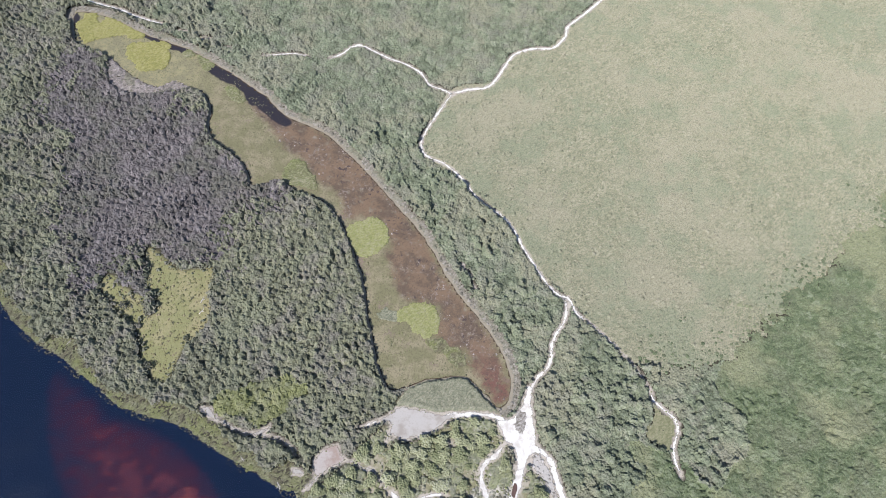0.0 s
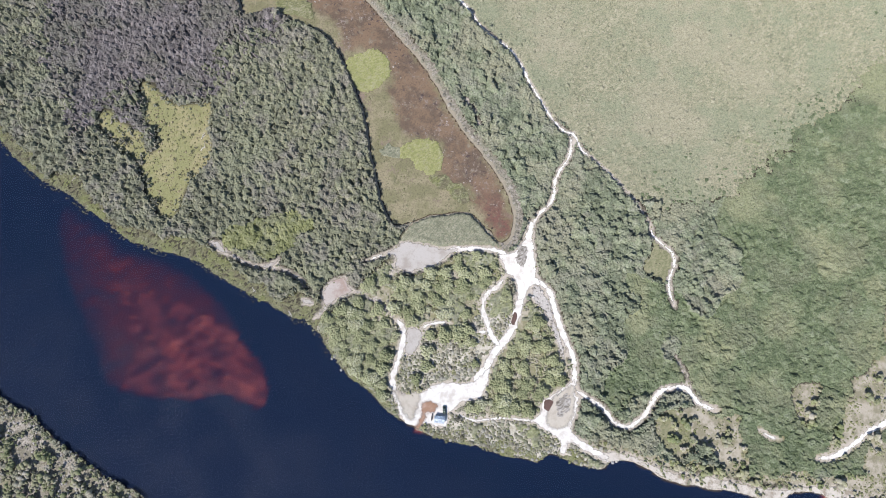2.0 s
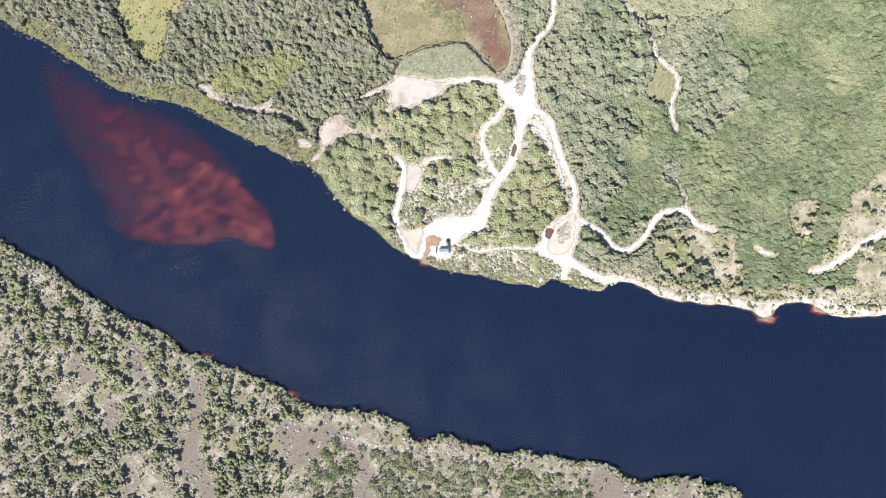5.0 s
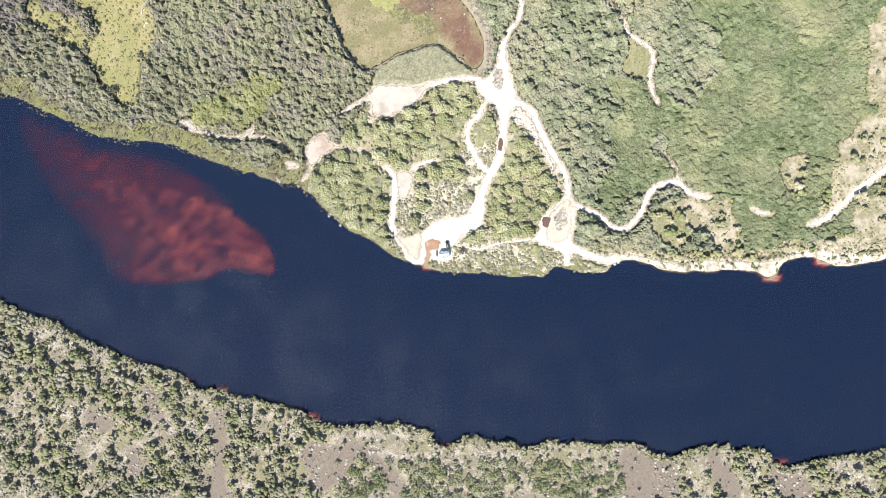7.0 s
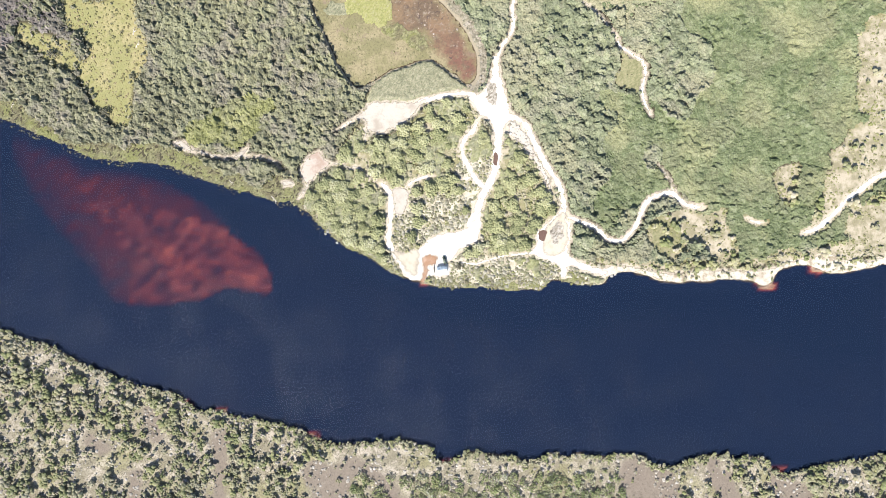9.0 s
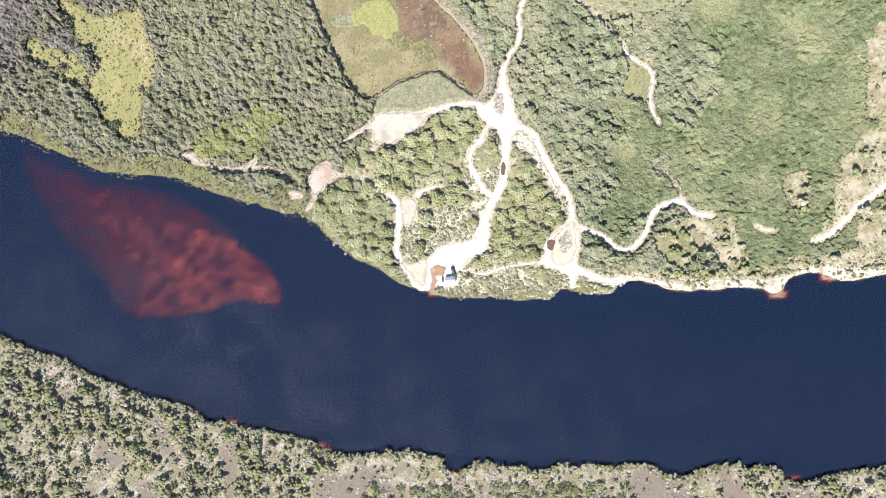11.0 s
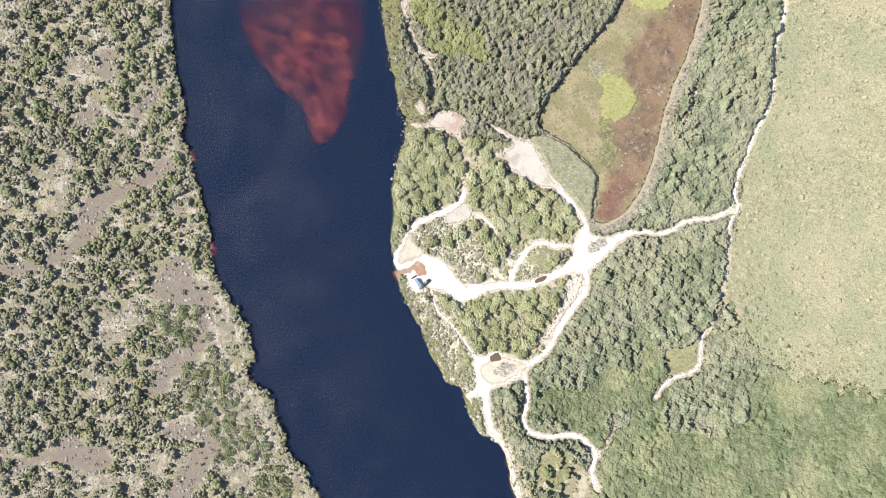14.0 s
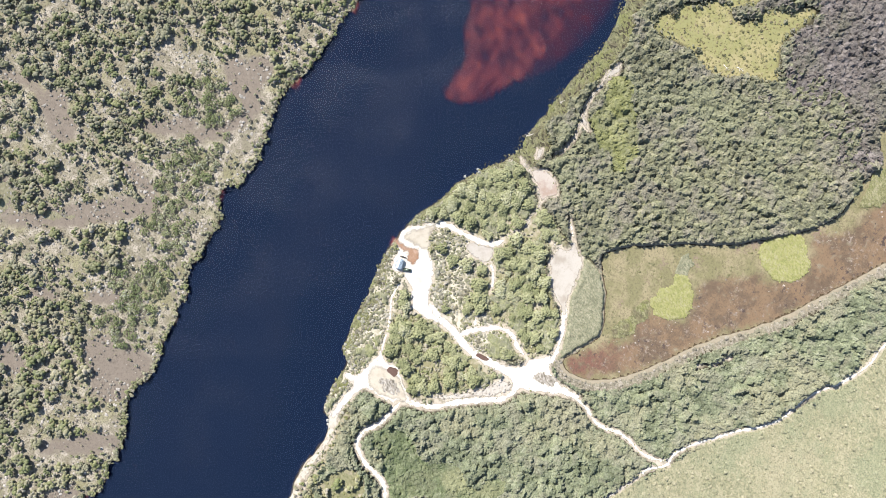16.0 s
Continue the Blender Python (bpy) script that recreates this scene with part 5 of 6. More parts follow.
brush = brush[at("bare", brush) > rng.uniform(-20, 1, len(brush))]
brush = brush[lattice(brush[:, 0], 0.4 * brush[:, 1], 0.09, 21.0) < rng.uniform(-0.4, 0.3, len(brush))]
tagged(mass("dead_brush", np.c_[brush, np.full(len(brush), LAND + 0.1)], rng.gamma(3, 0.22, len(brush)).clip(0.2, 1.2), 0.42, DEADBRUSH, TUFTS), "pale dry brush scattered over sandy litter", "brush", kind="stuff")

# dry pale brush over the open sand of the grove
litter_brush = scatter((-30, -32, 108, 70), 1.25, 0.9)
litter_brush = litter_brush[((open_side(litter_brush) < 1.5) | ((litter_brush[:, 1] < -8) & (at("grove", litter_brush) < 0))) & on_land(litter_brush, 0.5)]
litter_brush = litter_brush[lattice(litter_brush[:, 0], litter_brush[:, 1], 0.12, 24.0) < rng.uniform(-0.15, 0.65, len(litter_brush))]
tagged(mass("dry_brush", np.c_[litter_brush, np.full(len(litter_brush), LAND + 0.1)], rng.gamma(4, 0.2, len(litter_brush)).clip(0.2, 1.4), 0.45, DRYLITTER, TUFTS), "pale dry brush on the open sand of the grove", "brush", kind="stuff")

for text in ("44.6,-257.7 44.3,-249.6 51.1,-244.6 60.0,-246.8 64.0,-254.1 50.2,-260.6",
             "53.6,-231.6 48.8,-218.8 47.0,-207.0 52.0,-209.4 56.4,-223.1 56.8,-229.6"):
    outline = smooth(line(text), 1.5, True)
    (x0, y0), (x1, y1) = outline.min(0) - 4, outline.max(0) + 4
    leaf_mat("dry_grass", (x0, y0, x1, y1), 0.9, lambda q: away(q, outline) + 2.5 * lattice(q[:, 0], q[:, 1], 0.2, 6.0) < 0, LAND + 0.12, 0.08, DRYGRASS, "short yellow grass on the bare south bank", "grass")

# scrub on the sand in the east
scrub = scatter((100, -30, 330, 140), 3.0, 0.8)
scrub = scrub[(at("scrub", scrub) < 0) & seen_from_above(scrub)]
scrub = scrub[on_land(scrub, 0.8) & ~thicket(scrub, lattice(scrub[:, 0], scrub[:, 1], 0.05, 17.0))]
stand = lattice(scrub[:, 0], scrub[:, 1], 0.045, 31.0) < 0.2 + rng.uniform(-0.2, 0.25, len(scrub)) - 0.003 * (scrub[:, 0] - 150)
scrub = scrub[stand & ((at("gaps", scrub) > 0) | (rng.uniform(0, 1, len(scrub)) < 0.2))]
grow = rng.gamma(4, 0.25, len(scrub)).clip(0.35, 2.0)
c, r, tones = crowns(scrub, 2.0 * grow, 2.6 * grow ** 0.7)
tagged(mass("scrub", c, r, 0.85, SCRUBLEAF, stems=(np.c_[scrub, np.full(len(scrub), LAND - 0.1)], 1.4 * grow ** 0.7), tones=tones), "patchy green scrub on pale sand", "bushes", kind="stuff")

tuft = scatter((-30, -30, 330, 140), 1.5, 0.8)
tuft = tuft[((at("scrub", tuft) < 0) | (at("grove", tuft) < 0)) & seen_from_above(tuft)]
tuft = tuft[on_land(tuft, 0.3)]
tuft = tuft[~thicket(tuft, lattice(tuft[:, 0], tuft[:, 1], 0.05, 17.0)) & (lattice(tuft[:, 0], tuft[:, 1], 0.1, 51.0) < rng.uniform(-0.35, 0.5, len(tuft)))]
tagged(mass("grass_tufts", np.c_[tuft, np.full(len(tuft), LAND + 0.05)], rng.gamma(4, 0.13, len(tuft)).clip(0.2, 1.0), 0.55, SEDGE, TUFTS), "olive grass tufts on pale sand", "grass", kind="stuff")

hem = scatter((-260, -30, 280, 440), 1.15, 0.8)
hem = hem[np.abs(at("sand", hem)) < 3]
off = off_sand(hem)
hem = hem[(off > -2.4) & (off < 0.9) & (rng.uniform(0, 1, len(hem)) < 0.34 * np.exp(np.minimum(off + 0.4, 0) * 1.6)) & (at("river", hem) > 0.5)]
tagged(mass("path_grass", np.c_[hem, np.full(len(hem), LAND + 0.04)], rng.gamma(4, 0.07, len(hem)).clip(0.12, 0.6), 0.6, SEDGE, TUFTS), "grass tufts growing over the edges of the sand", "grass", kind="stuff")
meadow_tufts = scatter((-250, 68, -165, 160), 1.5, 0.9)
meadow_tufts = meadow_tufts[(at("meadow", meadow_tufts) < 1) & (rng.uniform(0, 1, len(meadow_tufts)) < 0.7)]
MEADOWGRASS = foliage("meadow_grass", [(0.05, (0.149, 0.136, 0.0529)), (0.5, (0.206, 0.177, 0.0747)), (1, (0.263, 0.218, 0.124))], (0.149, 0.153, 0.0529), 0.06)
tagged(mass("meadow_tufts", np.c_[meadow_tufts, np.full(len(meadow_tufts), LAND + 0.02)], rng.gamma(4, 0.13, len(meadow_tufts)).clip(0.2, 1.0), 0.45, MEADOWGRASS, TUFTS), "yellow grass tussocks of the meadow", "grass", kind="stuff")
hedge = scatter((-262, 60, -160, 160), 2.4, 0.9)
hedge = hedge[(at("meadow", hedge) < 4) & (rng.uniform(0, 1, len(hedge)) < np.clip(0.6 + at("meadow", hedge) * 0.2, 0, 0.6) + 0.16 * (hedge[:, 0] < -208))]
hedge = hedge[at("river", hedge) > 8]
grow = rng.gamma(4, 0.24, len(hedge)).clip(0.25, 2.0)
c, r, tones = crowns(hedge, 1.1 * grow, 1.1 * grow, 5)
tagged(mass("meadow_shrubs", c, r, 0.8, FOREST, TUFTS, tones=tones), "grey-green shrubs growing over the meadow's edges", "shrubs", kind="stuff")
dry = scatter((40, 28, 74, 76), 1.5, 0.9)
dry = dry[(away(dry, dict((name, outline) for name, _, outline in CLEARINGS)["old_track"]) < -0.3) & (rng.uniform(0, 1, len(dry)) < 0.65)]
tagged(mass("dry_scrub", np.c_[dry, np.full(len(dry), LAND + 0.12)], rng.gamma(4, 0.14, len(dry)).clip(0.2, 1.0), 0.6, DEADBRUSH, TUFTS), "dry pinkish-grey scrub over a disused track", "scrub", kind="stuff")
beach_bush = scatter((104, -30, 330, 6), 2.3, 0.9)
beach_bush = beach_bush[(at("river", beach_bush) > 1.5) & (at("river", beach_bush) < 12) & (np.interp(beach_bush[:, 0], SHORE_N[3:-2, 0], SHORE_N[3:-2, 1]) < beach_bush[:, 1] + 2) & (lattice(beach_bush[:, 0], beach_bush[:, 1], 0.09, 61.0) < rng.uniform(-0.32, 0.5, len(beach_bush)))]
grow = rng.gamma(4, 0.2, len(beach_bush)).clip(0.25, 1.7)
c, r, tones = crowns(beach_bush, 1.2 * grow, 1.0 * grow, 4)
tagged(mass("beach_bushes", c, r, 0.75, SCRUBLEAF, TUFTS, tones=tones), "olive bushes creeping over the sandy river beach", "bushes", kind="stuff")

# closed thicket of the grove, from which its trees rise
def grove_thicket(q):
    wild = lattice(q[:, 0], q[:, 1], 0.06, 44.0) + 0.25 * lattice(q[:, 0], q[:, 1], 0.25, 4.0)
    return (at("grove", q) < 0.3) & on_land(q, 0.9) & (wild < np.where((open_side(q) < 1) | ((q[:, 0] > -4) & (q[:, 1] < -9)), -0.3, np.where((q[:, 0] > 18) & (q[:, 1] < 40), -0.2, 0.2))) & (at("open", q) > 0)


leaf_mat("thicket", (-88, -32, 110, 94), 0.8, grove_thicket, LAND + 1.35, 0.3, GROVEMAT, "closed light green thicket of the riverside grove", "thicket")

# low undergrowth between the trees of the grove
under = scatter((-85, -32, 108, 92), 1.6, 0.7)
under = under[at("grove", under) < 0]
under = under[on_land(under, 0.4)]
airy = (open_side(under) < 1) | ((under[:, 0] > -4) & (under[:, 1] < -9))
under = under[lattice(under[:, 0], under[:, 1], 0.08, 70.0) + 0.85 * airy < rng.uniform(-0.25, 0.5, len(under))]
grow = rng.gamma(4, 0.2, len(under)).clip(0.25, 1.7)
c, r, tones = crowns(under, 1.2 * grow, 0.9 * grow, 4)
tagged(mass("undergrowth", c, r, 0.7, SCRUBLEAF, TUFTS, tones=0.35 + 0.65 * tones), "low green and grey undergrowth on pale sand", "shrubs", kind="stuff")


# ---- trees of the grove, one by one ----
def part(name, me, parent, label=""):
    ob = new(name, me)
    ob.parent = parent
    return tagged(ob, label)


def tree(name, label, group, wide, tall, seed, leaf, clumps=170):
    """A low spreading tree or bush: a tapered leaning trunk with limbs, under a crown of leaf clumps."""
    local = np.random.default_rng(seed)
    root = tagged(new(name), label, name, group)
    bm = bmesh.new()

    def limb(a, b, r0, r1):
        a, b = Vector(a), Vector(b)
        m = (b - a).to_track_quat("Z", "Y").to_matrix().to_4x4()
        m.translation = (a + b) / 2
        bmesh.ops.create_cone(bm, cap_ends=False, segments=6, radius1=r0, radius2=r1, depth=(b - a).length, matrix=m)

    thick = 0.05 * tall
    fork = (local.uniform(-0.06, 0.06) * tall, local.uniform(-0.06, 0.06) * tall, tall * 0.35)
    limb((0, 0, -0.15), fork, thick, thick * 0.7)
    for k in range(5):
        a = k * 1.26 + local.uniform(-0.4, 0.4)
        limb(fork, (math.cos(a) * wide * 0.6, math.sin(a) * wide * 0.6, tall * local.uniform(0.6, 0.75)), thick * 0.55, thick * 0.15)
    me = bpy.data.meshes.new("trunk")
    bm.to_mesh(me)
    bm.free()
    me.materials.append(BARK)
    part("trunk", me, root)
    a, d = local.uniform(0, 6.283, clumps), np.sqrt(local.uniform(0, 1, clumps))
    lobes = 1 + 0.2 * np.sin(a * 3 + seed) + 0.14 * np.sin(a * 5 + 2 * seed)
    z = tall * (0.4 + 0.5 * np.sqrt(np.clip(1 - d**2, 0, 1))) + local.uniform(-0.07, 0.07, clumps) * tall
    c = np.c_[np.cos(a) * d * wide * 0.9 * lobes, np.sin(a) * d * wide * 0.9 * lobes, z]
    mass("crown", c, wide * local.uniform(0.08, 0.19, clumps), 0.8, leaf).parent = root
    return root


def plant(models, spots_xy, low, high):
    """Sets out a model and its copies at the spots."""
    for n, (x, y) in enumerate(spots_xy):
        scale = random.uniform(low, high)
        if n < len(models):
            models[n].matrix_basis = pose(x, y, LAND)
        else:
            copy_thing(models[n % len(models)], pose(x, y, LAND, 0, 0, random.uniform(0, 360)) @ Matrix.Diagonal((scale, scale, scale * random.uniform(0.8, 1.1), 1)))


grove = scatter((-85, -32, 108, 92), 5.3, 0.5)
grove = grove[at("grove", grove) < -0.5]
grove = grove[on_land(grove, 2.9)]
grove = grove[lattice(grove[:, 0], grove[:, 1], 0.06, 44.0) < 0.38]
grove = grove[((open_side(grove) > 0.5) | (rng.uniform(0, 1, len(grove)) < 0.22)) & ~((grove[:, 1] < -9) & (grove[:, 0] > -4)) & (at("open", grove) > 0)]
grove = grove[:300]
plant([tree("tree", "rounded green coastal tree in the riverside grove", "trees of the grove", 3.4, 3.7, k, GROVE) for k in range(7)], grove, 0.45, 1.3)

# dark bushes dotted over the meadow
DARKLEAF = foliage("dark_bush_leaves", [(0.05, (0.0393, 0.0426, 0.0262)), (0.5, (0.0655, 0.0655, 0.0426)), (1, (0.118, 0.111, 0.0786))], single=True)
dots = line("-219,106 -218,116 -211,115 -191,135 -190,123 -191,131 -182,116 -193,97 -197,102 -187,89 -219,144 -223,111 -186,99")
more = np.c_[rng.uniform(-232, -172, 55), rng.uniform(76, 150, 55)]
more = more[(away(more, MEADOW) < -4) & (np.abs(more[:, 1] - 112) + np.abs(more[:, 0] + 200) < 48)]
plant([tree("bush", "small dark bush in the yellow meadow", "bushes in the meadow", 1.25, 1.3, 40 + k, DARKLEAF, 26) for k in range(3)], np.vstack([dots, more]), 0.35, 1.15)
plant([tree("tree", "low dark tree at the foot of the meadow", "trees of the grove", 3.2, 3.2, 50, DARKLEAF, 60)], line("-195,79 -226,113"), 0.9, 1.1)
plant([tree("tree", "low dark tree beside the shelter", "trees of the grove", 2.3, 2.6, 52, DARKLEAF, 60)], line("12.5,-14.6"), 1, 1)


# the nearest bushes of the south bank, one by one
BUSHLEAF = foliage("bush_leaves", [(0.0, (0.0922, 0.115, 0.0461)), (0.3, (0.154, 0.191, 0.0688)), (0.55, (0.224, 0.245, 0.104)), (0.8, (0.301, 0.314, 0.184)), (1, (0.385, 0.398, 0.307))], single=True)
plant([tree("bush", "rounded olive green bush on the sandy south bank", "bushes of the south bank", 2.6, 2.3, 70 + k, BUSHLEAF, 44) for k in range(6)], near, 0.55, 1.35)


# ---- small things ----
def tube(bm, pts, radii, sides=7):
    """A bent tapered stick through the points."""
    rings = []
    for k, (q, r) in enumerate(zip(pts, radii)):
        ahead = Vector(pts[min(k + 1, len(pts) - 1)]) - Vector(pts[max(k - 1, 0)])
        turn = ahead.to_track_quat("Z", "Y")
        rings.append([bm.verts.new(Vector(q) + turn @ Vector((math.cos(a) * r, math.sin(a) * r, 0))) for a in np.arange(sides) * 2 * math.pi / sides])
    for a, b in zip(rings, rings[1:]):
        for k in range(sides):
            bm.faces.new((a[k], a[(k + 1) % sides], b[(k + 1) % sides], b[k]))
    bm.faces.new(rings[0][::-1])
    bm.faces.new(rings[-1])


def done(bm, name, material, smooth_faces=False):
    me = bpy.data.meshes.new(name)
    bmesh.ops.recalc_face_normals(bm, faces=bm.faces[:])
    for f in bm.faces:
        f.smooth = smooth_faces
    bm.to_mesh(me)
    bm.free()
    me.materials.append(material)
    return me


def box(bm, x0, y0, z0, x1, y1, z1, bevel=0.0):
    made = bmesh.ops.create_cube(bm, size=1, matrix=Matrix.Translation(((x0 + x1) / 2, (y0 + y1) / 2, (z0 + z1) / 2)) @ Matrix.Diagonal((x1 - x0, y1 - y0, z1 - z0, 1)))
    if bevel:
        edges = list({e for v in made["verts"] for e in v.link_edges})
        bmesh.ops.bevel(bm, geom=edges, offset=bevel, segments=2, affect="EDGES")


BLEACHED = plain("bleached_wood", (0.3844, 0.3596, 0.3224), 0.85, scale=3)
DARKWATER = plain("puddle_water", (0.0992, 0.062, 0.0496), 0.25, vary=0.3, scale=0.6)
WETSAND = sand_material("stained_sand", (0.1968, 0.1186, 0.0777), (0.2706, 0.1961, 0.151), 0.3, 1.1)


def driftwood(seed, long):
    local = random.Random(seed)
    root = tagged(new("driftwood"), "bleached fallen trunk lying on the river bank", "driftwood", "driftwood on the bank")
    bend = [(-long / 2, 0, 0.2), (-long / 6, local.uniform(-0.4, 0.4), 0.25), (long / 6, local.uniform(-0.5, 0.5), 0.3), (long / 2, local.uniform(-0.6, 0.6), 0.45)]
    bm = bmesh.new()
    tube(bm, bend, (0.28, 0.24, 0.18, 0.07))
    part("trunk", done(bm, "trunk", BLEACHED, True), root)
    for k in range(4):
        t = local.uniform(0.3, 0.95)
        x = (t - 0.5) * long
        side = local.choice((-1, 1))
        reach = local.uniform(0.8, 2.0)
        bm = bmesh.new()
        tube(bm, [(x, 0, 0.3), (x + reach * 0.5, side * reach * 0.5, 0.5), (x + reach * 0.8, side * reach, 0.7)], (0.11, 0.08, 0.03), 5)
        part("branch", done(bm, "branch", BLEACHED, True), root)
    return root


logs = [driftwood(k, 5.0) for k in range(3)]
for n, (x, y, turn, size) in enumerate(((-209, 67, 20, 1), (-281, 106, -35, 1), (-97, 26.5, -55, 1), (-269, 101, 5, 1.2), (-257, 88, -15, 0.8), (-196, 73, 30, 0.8), (-223, 71, -40, 1), (-122, 37, -50, 0.8), (-178, 127, 75, 1), (-176, 119, 60, 0.9), (-174, 137, 80, 0.9), (-162, 62, 40, 0.9), (-250, 84, 60, 0.7), (-205, 66, 10, 0.9))):
    if n < 3:
        logs[n].matrix_basis = pose(x, y, LAND, 0, 0, turn)
    else:
        copy_thing(logs[n % 3], pose(x, y, LAND, 0, 0, turn) @ Matrix.Scale(size, 4))

ROCK = plain("pale_rock", (0.2139, 0.2139, 0.2093), 0.8, scale=1.2)
for n, (x, y, r) in enumerate(((-65.5, 7.5, 1.1), (-66.8, 5.8, 0.7), (-60, 0.5, 0.8), (103.5, -21.2, 0.9), (105.5, -20.2, 0.7))):
    bm = bmesh.new()
    bmesh.ops.create_icosphere(bm, subdivisions=3, radius=r)
    for v in bm.verts:
        v.co *= 1 + 0.35 * noise.fractal(v.co * 1.3 / r + Vector((n * 7.1, 0, 0)), 0.8, 2.0, 3)
        v.co.z *= 0.6
    rock = new("rock", done(bm, "rock", ROCK, True))
    rock.matrix_basis = pose(x, y, 0.25)
    tagged(rock, "pale weathered rock at the water's edge", "rock", "rocks along the bank")

# trodden cream margins of the landing and of the ford
for text in ("-27.5,-5.0 -20,-5.0 -13,-3.5 -11,-8 -12,-15 -14,-20 -19,-17 -24,-10.5", "62,-2 64,8 70,14 75,18 77,12 78,3 76,-5 70,-9 64,-8"):
    level += 0.004
    tagged(sand_sheet("trodden_sand", ragged(smooth(line(text), 0.6, True), 0.8, 0.4, 3.0), level, MARGINSAND, 2.6), "cream trodden margin of the white sand", "sand", kind="structure")

# puddle and stained sand
level += 0.004
tagged(sheet("puddle", ragged(smooth(line("60.0,4.9 62.4,6.9 65.0,5.9 64.3,2.5 62.6,0.2 60.3,1.5"), 0.6, True), 0.4, 0.5, 1.0), level, DARKWATER), "shallow brown puddle on the sandy track", "puddle", kind="structure")
level += 0.004
tagged(sheet("puddle", ragged(smooth(line("34.2,53.3 35.9,52.6 36.2,48.6 35.1,45.6 33.4,46.6 33.8,50.6"), 0.6, True), 0.3, 0.5, 3.0), level, DARKWATER), "long brown puddle in the wheel track", "puddle", kind="structure")
level += 0.004
tagged(sand_sheet("stained_sand", ragged(smooth(line("-9.9,-8.3 -5.1,-7 -0.4,-7.8 -1,-12 -5.2,-14.5 -6.2,-19 -7.5,-24 -11.5,-24 -9.7,-19 -9.4,-13"), 0.4, True), 0.8, 0.5, 2.0), level, WETSAND), "rust-stained wet sand running down to the river", "sand", kind="structure")


# ---- shelter, pickup and canoe on the landing ----
WHITE = plain("white_sheet_metal", (0.4221, 0.4712, 0.5223), 0.4, 0.2, 0.06)
BLUE = plain("grey_blue_sheet_metal", (0.32, 0.387, 0.459), 0.4, 0.2, 0.08)
TIMBER = plain("weathered_timber", (0.1488, 0.1178, 0.093), 0.85, scale=4)
PAINT = plain("dark_green_car_paint", (0.055, 0.07, 0.06), 0.25, 0.3, 0.1)
RUBBER = plain("tyre_rubber", (0.03, 0.03, 0.03), 0.8)
STEEL = plain("steel", (0.5, 0.5, 0.5), 0.35, 0.9)
GLASS = plain("dark_window_glass", (0.02, 0.025, 0.03), 0.05, vary=0.05)
LAMP = plain("lamp_lens", (0.7, 0.7, 0.65), 0.15)
REDLAMP = plain("tail_lamp", (0.5, 0.03, 0.02), 0.2)
PLASTIC = plain("dark_hull", (0.05, 0.055, 0.07), 0.4)


def corrugated(bm, x0, y0, z0, x1, y1, z1, waves=18):
    """A wavy roof sheet that rises from the edge y0, z0 to y1, z1."""
    cols = waves * 4
    rows = []
    for y, z in ((y0, z0), (y1, z1)):
        rows.append([bm.verts.new((x0 + (x1 - x0) * k / cols, y, z + 0.03 * math.sin(k * math.pi / 2))) for k in range(cols + 1)])
    for k in range(cols):
        bm.faces.new((rows[0][k], rows[0][k + 1], rows[1][k + 1], rows[1][k]))
    bmesh.ops.solidify(bm, geom=bm.faces[:], thickness=0.02)


shelter = tagged(new("shelter"), "small timber shelter with a white and grey-blue metal roof", "shelter")
for label, mat, y0, z0, y1, z1 in (("white corrugated roof sheet", WHITE, -2.1, 2.3, 0, 2.62), ("grey-blue corrugated roof sheet", BLUE, 2.0, 2.32, 0, 2.62)):
    bm = bmesh.new()
    corrugated(bm, -3.0, y0, z0, 3.0, y1, z1)
    part("roof_sheet", done(bm, "roof_sheet", mat), shelter, label)
bm = bmesh.new()
box(bm, -3.05, -0.14, 2.62, 3.05, 0.14, 2.68, 0.02)
part("ridge_cap", done(bm, "ridge_cap", WHITE), shelter, "white metal ridge cap")
for x in (-2.7, 0, 2.7):
    for y in (-1.8, 1.7):
        bm = bmesh.new()
        box(bm, x - 0.07, y - 0.07, -0.1, x + 0.07, y + 0.07, 2.22, 0.01)
        part("post", done(bm, "post", TIMBER), shelter)
for x0, y0, x1, y1 in ((-2.7, -1.84, 2.7, -1.78), (-2.74, -1.8, -2.68, 1.7), (2.68, -1.8, 2.74, 0.2)):
    bm = bmesh.new()
    box(bm, x0, y0, 0.05, x1, y1, 2.1, 0.005)
    part("wall_panel", done(bm, "wall_panel", TIMBER), shelter, "weathered timber wall panel")
bm = bmesh.new()
box(bm, -2.0, -1.4, 0.42, 2.0, -1.0, 0.47, 0.01)
for x in (-1.7, 1.7):
    box(bm, x - 0.05, -1.35, 0, x + 0.05, -1.05, 0.42)
part("bench", done(bm, "bench", TIMBER), shelter, "plain timber bench")
shelter.matrix_basis = pose(2, -16.2, LAND + 0.1, 0, 0, 4)

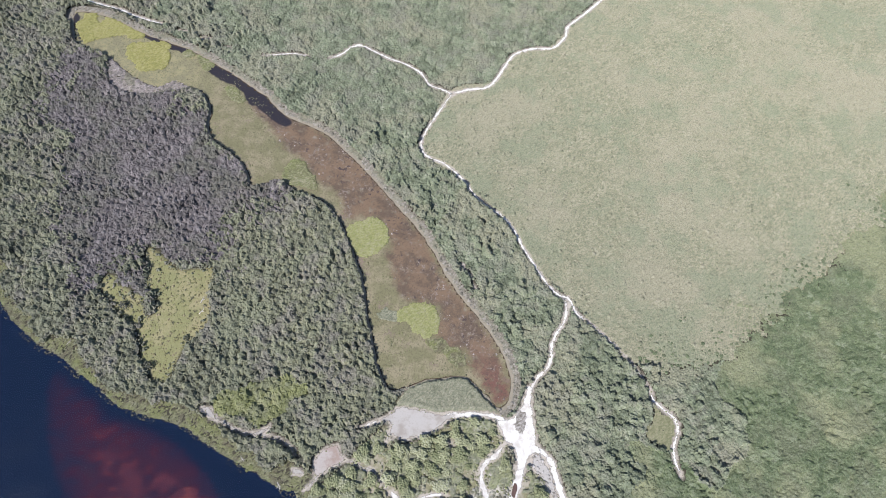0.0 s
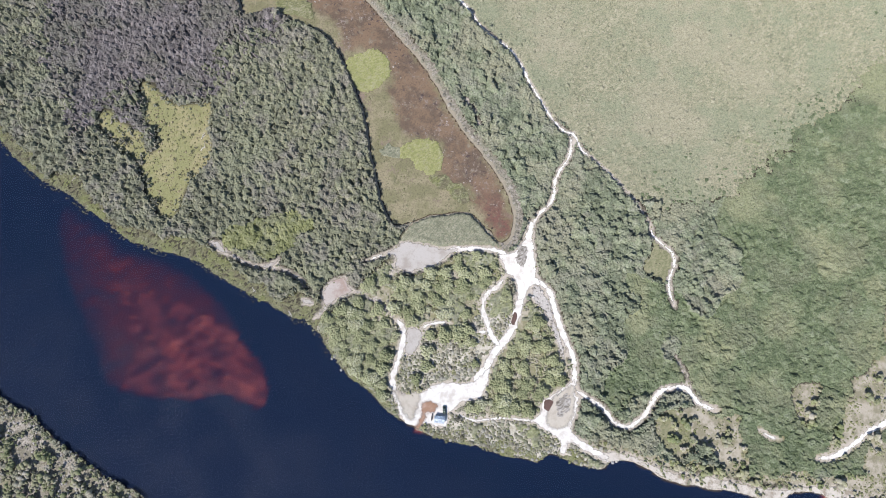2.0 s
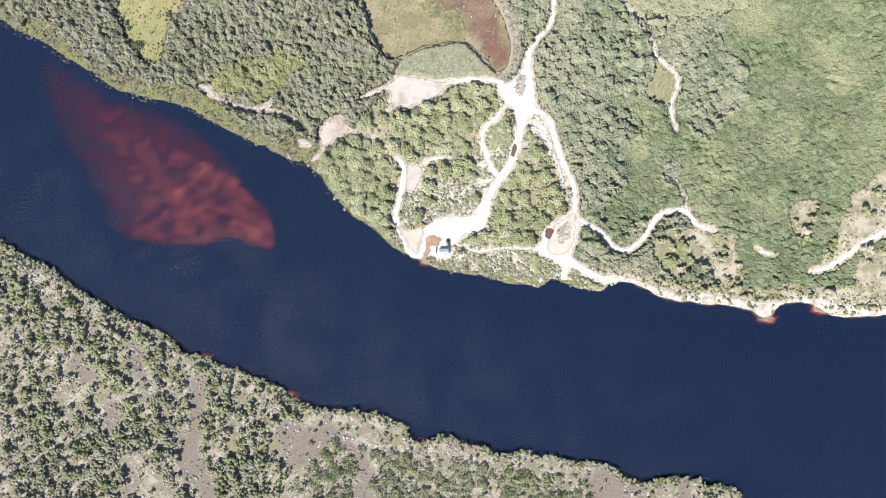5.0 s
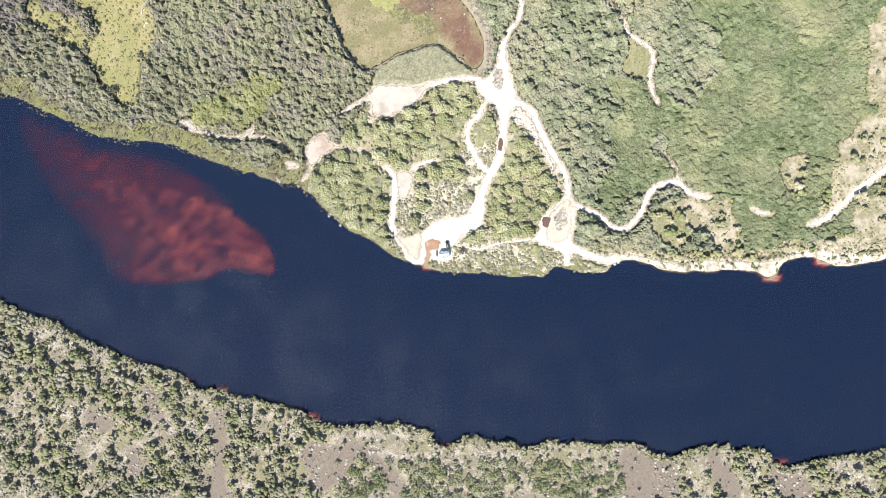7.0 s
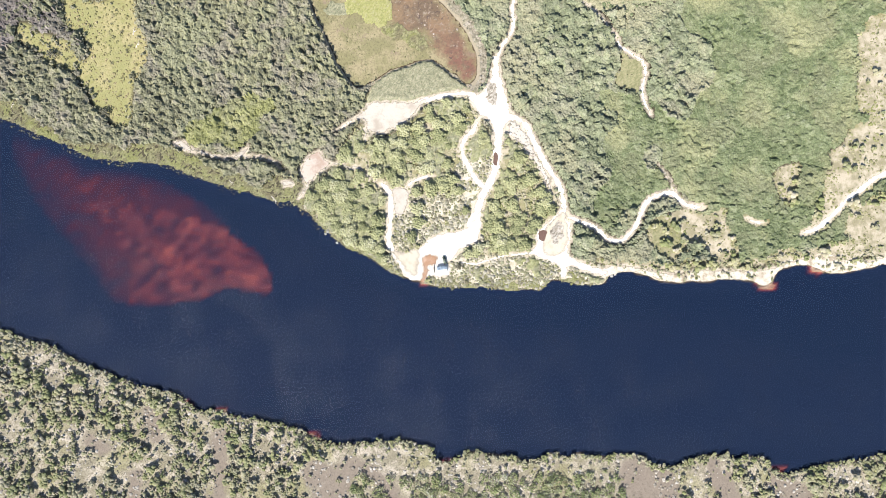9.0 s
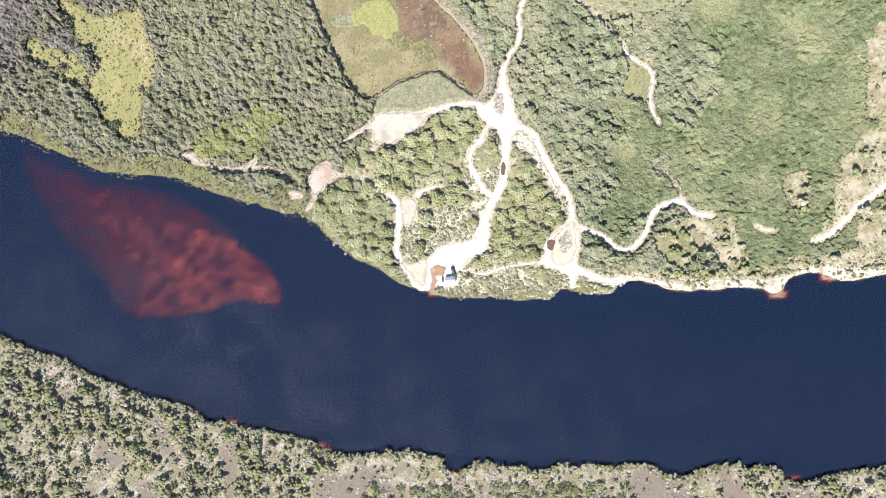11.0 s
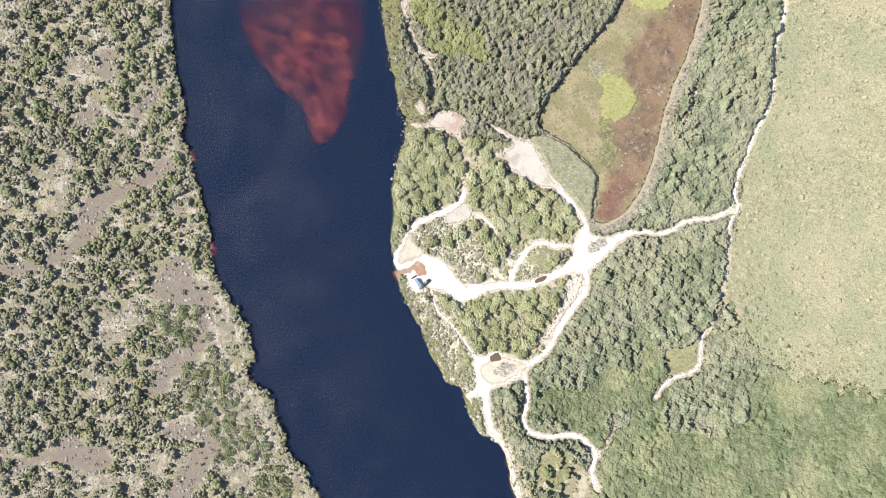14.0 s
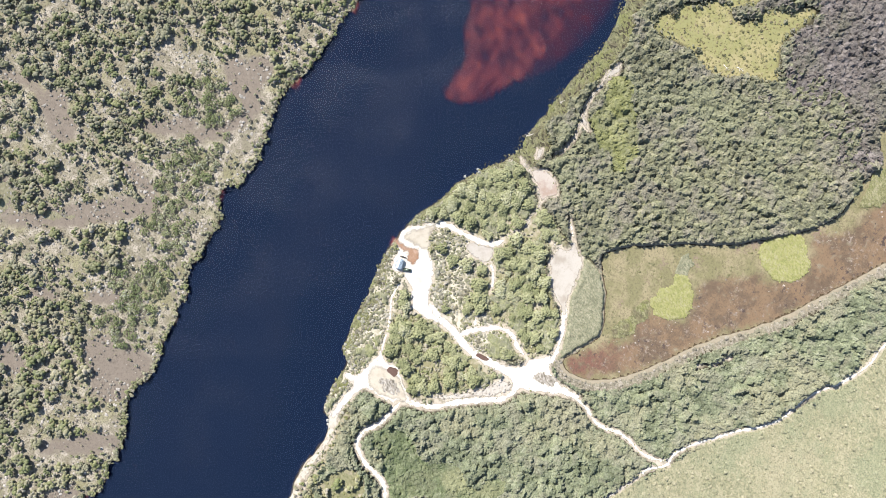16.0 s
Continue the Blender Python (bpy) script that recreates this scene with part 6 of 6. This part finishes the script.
pickup = tagged(new("pickup_truck"), "dark green pickup truck parked on white sand", "pickup truck")
bm = bmesh.new()
box(bm, -0.9, -2.4, 0.45, 0.9, 2.4, 0.95, 0.12)
body = part("body", done(bm, "body", PAINT, True), pickup)
bm = bmesh.new()
box(bm, -0.82, -0.2, 0.9, 0.82, 1.3, 1.7, 0.18)
part("cabin", done(bm, "cabin", PAINT, True), pickup)
bm = bmesh.new()
box(bm, -0.86, 1.25, 0.92, 0.86, 2.35, 1.05, 0.08)
part("bonnet", done(bm, "bonnet", PAINT, True), pickup)
for name, x0, y0, z0, x1, y1, z1 in (("windscreen", -0.7, 1.22, 1.1, 0.7, 1.34, 1.6), ("rear_window", -0.65, -0.24, 1.15, 0.65, -0.16, 1.6), ("side_window", -0.85, 0.1, 1.15, -0.79, 1.1, 1.6), ("side_window", 0.79, 0.1, 1.15, 0.85, 1.1, 1.6)):
    bm = bmesh.new()
    box(bm, x0, y0, z0, x1, y1, z1, 0.02)
    part(name, done(bm, name, GLASS), pickup, "dark window glass")
for x0, y0, x1, y1 in ((-0.88, -2.35, -0.8, -0.25), (0.8, -2.35, 0.88, -0.25), (-0.8, -2.38, 0.8, -2.3)):
    bm = bmesh.new()
    box(bm, x0, y0, 0.93, x1, y1, 1.2, 0.02)
    part("bed_wall", done(bm, "bed_wall", PAINT), pickup)
for x in (-0.62, 0.62):
    for y, mat, name in ((2.4, LAMP, "headlight"), (-2.4, REDLAMP, "tail_light")):
        bm = bmesh.new()
        box(bm, x - 0.15, y - 0.03, 0.68, x + 0.15, y + 0.03, 0.84, 0.015)
        part(name, done(bm, name, mat), pickup, "clear headlight lens" if y > 0 else "red tail light lens")
    for y in (-1.5, 1.5):
        side = 1 if x > 0 else -1
        bm = bmesh.new()
        bmesh.ops.create_cone(bm, cap_ends=True, segments=20, radius1=0.36, radius2=0.36, depth=0.24, matrix=Matrix.Translation((side * 0.8, y, 0.36)) @ Matrix.Rotation(math.pi / 2, 4, "Y"))
        bmesh.ops.bevel(bm, geom=[e for e in bm.edges if len(e.link_faces) == 2 and any(len(f.verts) > 4 for f in e.link_faces)], offset=0.05, segments=2, affect="EDGES")
        tyre = part("wheel", done(bm, "wheel", RUBBER, True), pickup, "black rubber tyre")
        bm = bmesh.new()
        bmesh.ops.create_cone(bm, cap_ends=True, segments=16, radius1=0.2, radius2=0.17, depth=0.03, matrix=Matrix.Translation((side * 0.93, y, 0.36)) @ Matrix.Rotation(side * math.pi / 2, 4, "Y"))
        part("rim", done(bm, "rim", STEEL), tyre, "steel wheel rim")
pickup.matrix_basis = pose(3.8, -10.6, LAND + 0.12, 0, 0, 14)

canoe = tagged(new("canoe"), "dark canoe lying on sand beside the shelter", "canoe")
bm = bmesh.new()
hull = []
for k in range(13):
    t = k / 6 - 1
    half, deep = 0.45 * (1 - abs(t) ** 2.4) + 0.02, 0.42 + 0.12 * t * t
    hull.append([bm.verts.new((half * math.sin(a), t * 2.4, deep * (1 - math.cos(a) ** 2 * 0.95) if abs(a) > 0.01 else 0.02)) for a in np.linspace(-math.pi / 2, math.pi / 2, 9)])
for a, b in zip(hull, hull[1:]):
    for k in range(8):
        bm.faces.new((a[k], a[k + 1], b[k + 1], b[k]))
bmesh.ops.solidify(bm, geom=bm.faces[:], thickness=0.03)
part("hull", done(bm, "hull", PLASTIC, True), canoe)
for y in (-1.1, 0, 1.1):
    bm = bmesh.new()
    box(bm, -0.4, y - 0.08, 0.36, 0.4, y + 0.08, 0.39, 0.008)
    part("thwart", done(bm, "thwart", TIMBER), canoe, "wooden thwart")
canoe.matrix_basis = pose(-2.4, -15.6, LAND + 0.12, 0, 0, 3)

# pale water plants on the dark pool
fleck = np.vstack([np.c_[rng.normal(x, 4, 14), rng.normal(y, 2.2, 14)] for x, y in ((-226, 308), (-214, 300), (-196, 289), (-190, 284), (-180, 278))])
fleck = fleck[away(fleck, DARKPATCHES[0]) < -0.5]
tagged(mass("water_plants", np.c_[fleck, np.full(len(fleck), LAND - 0.2)], rng.uniform(0.2, 0.55, len(fleck)), 0.3, SEDGE, TUFTS), "pale floating plants on the dark pool", "water plants", kind="stuff")
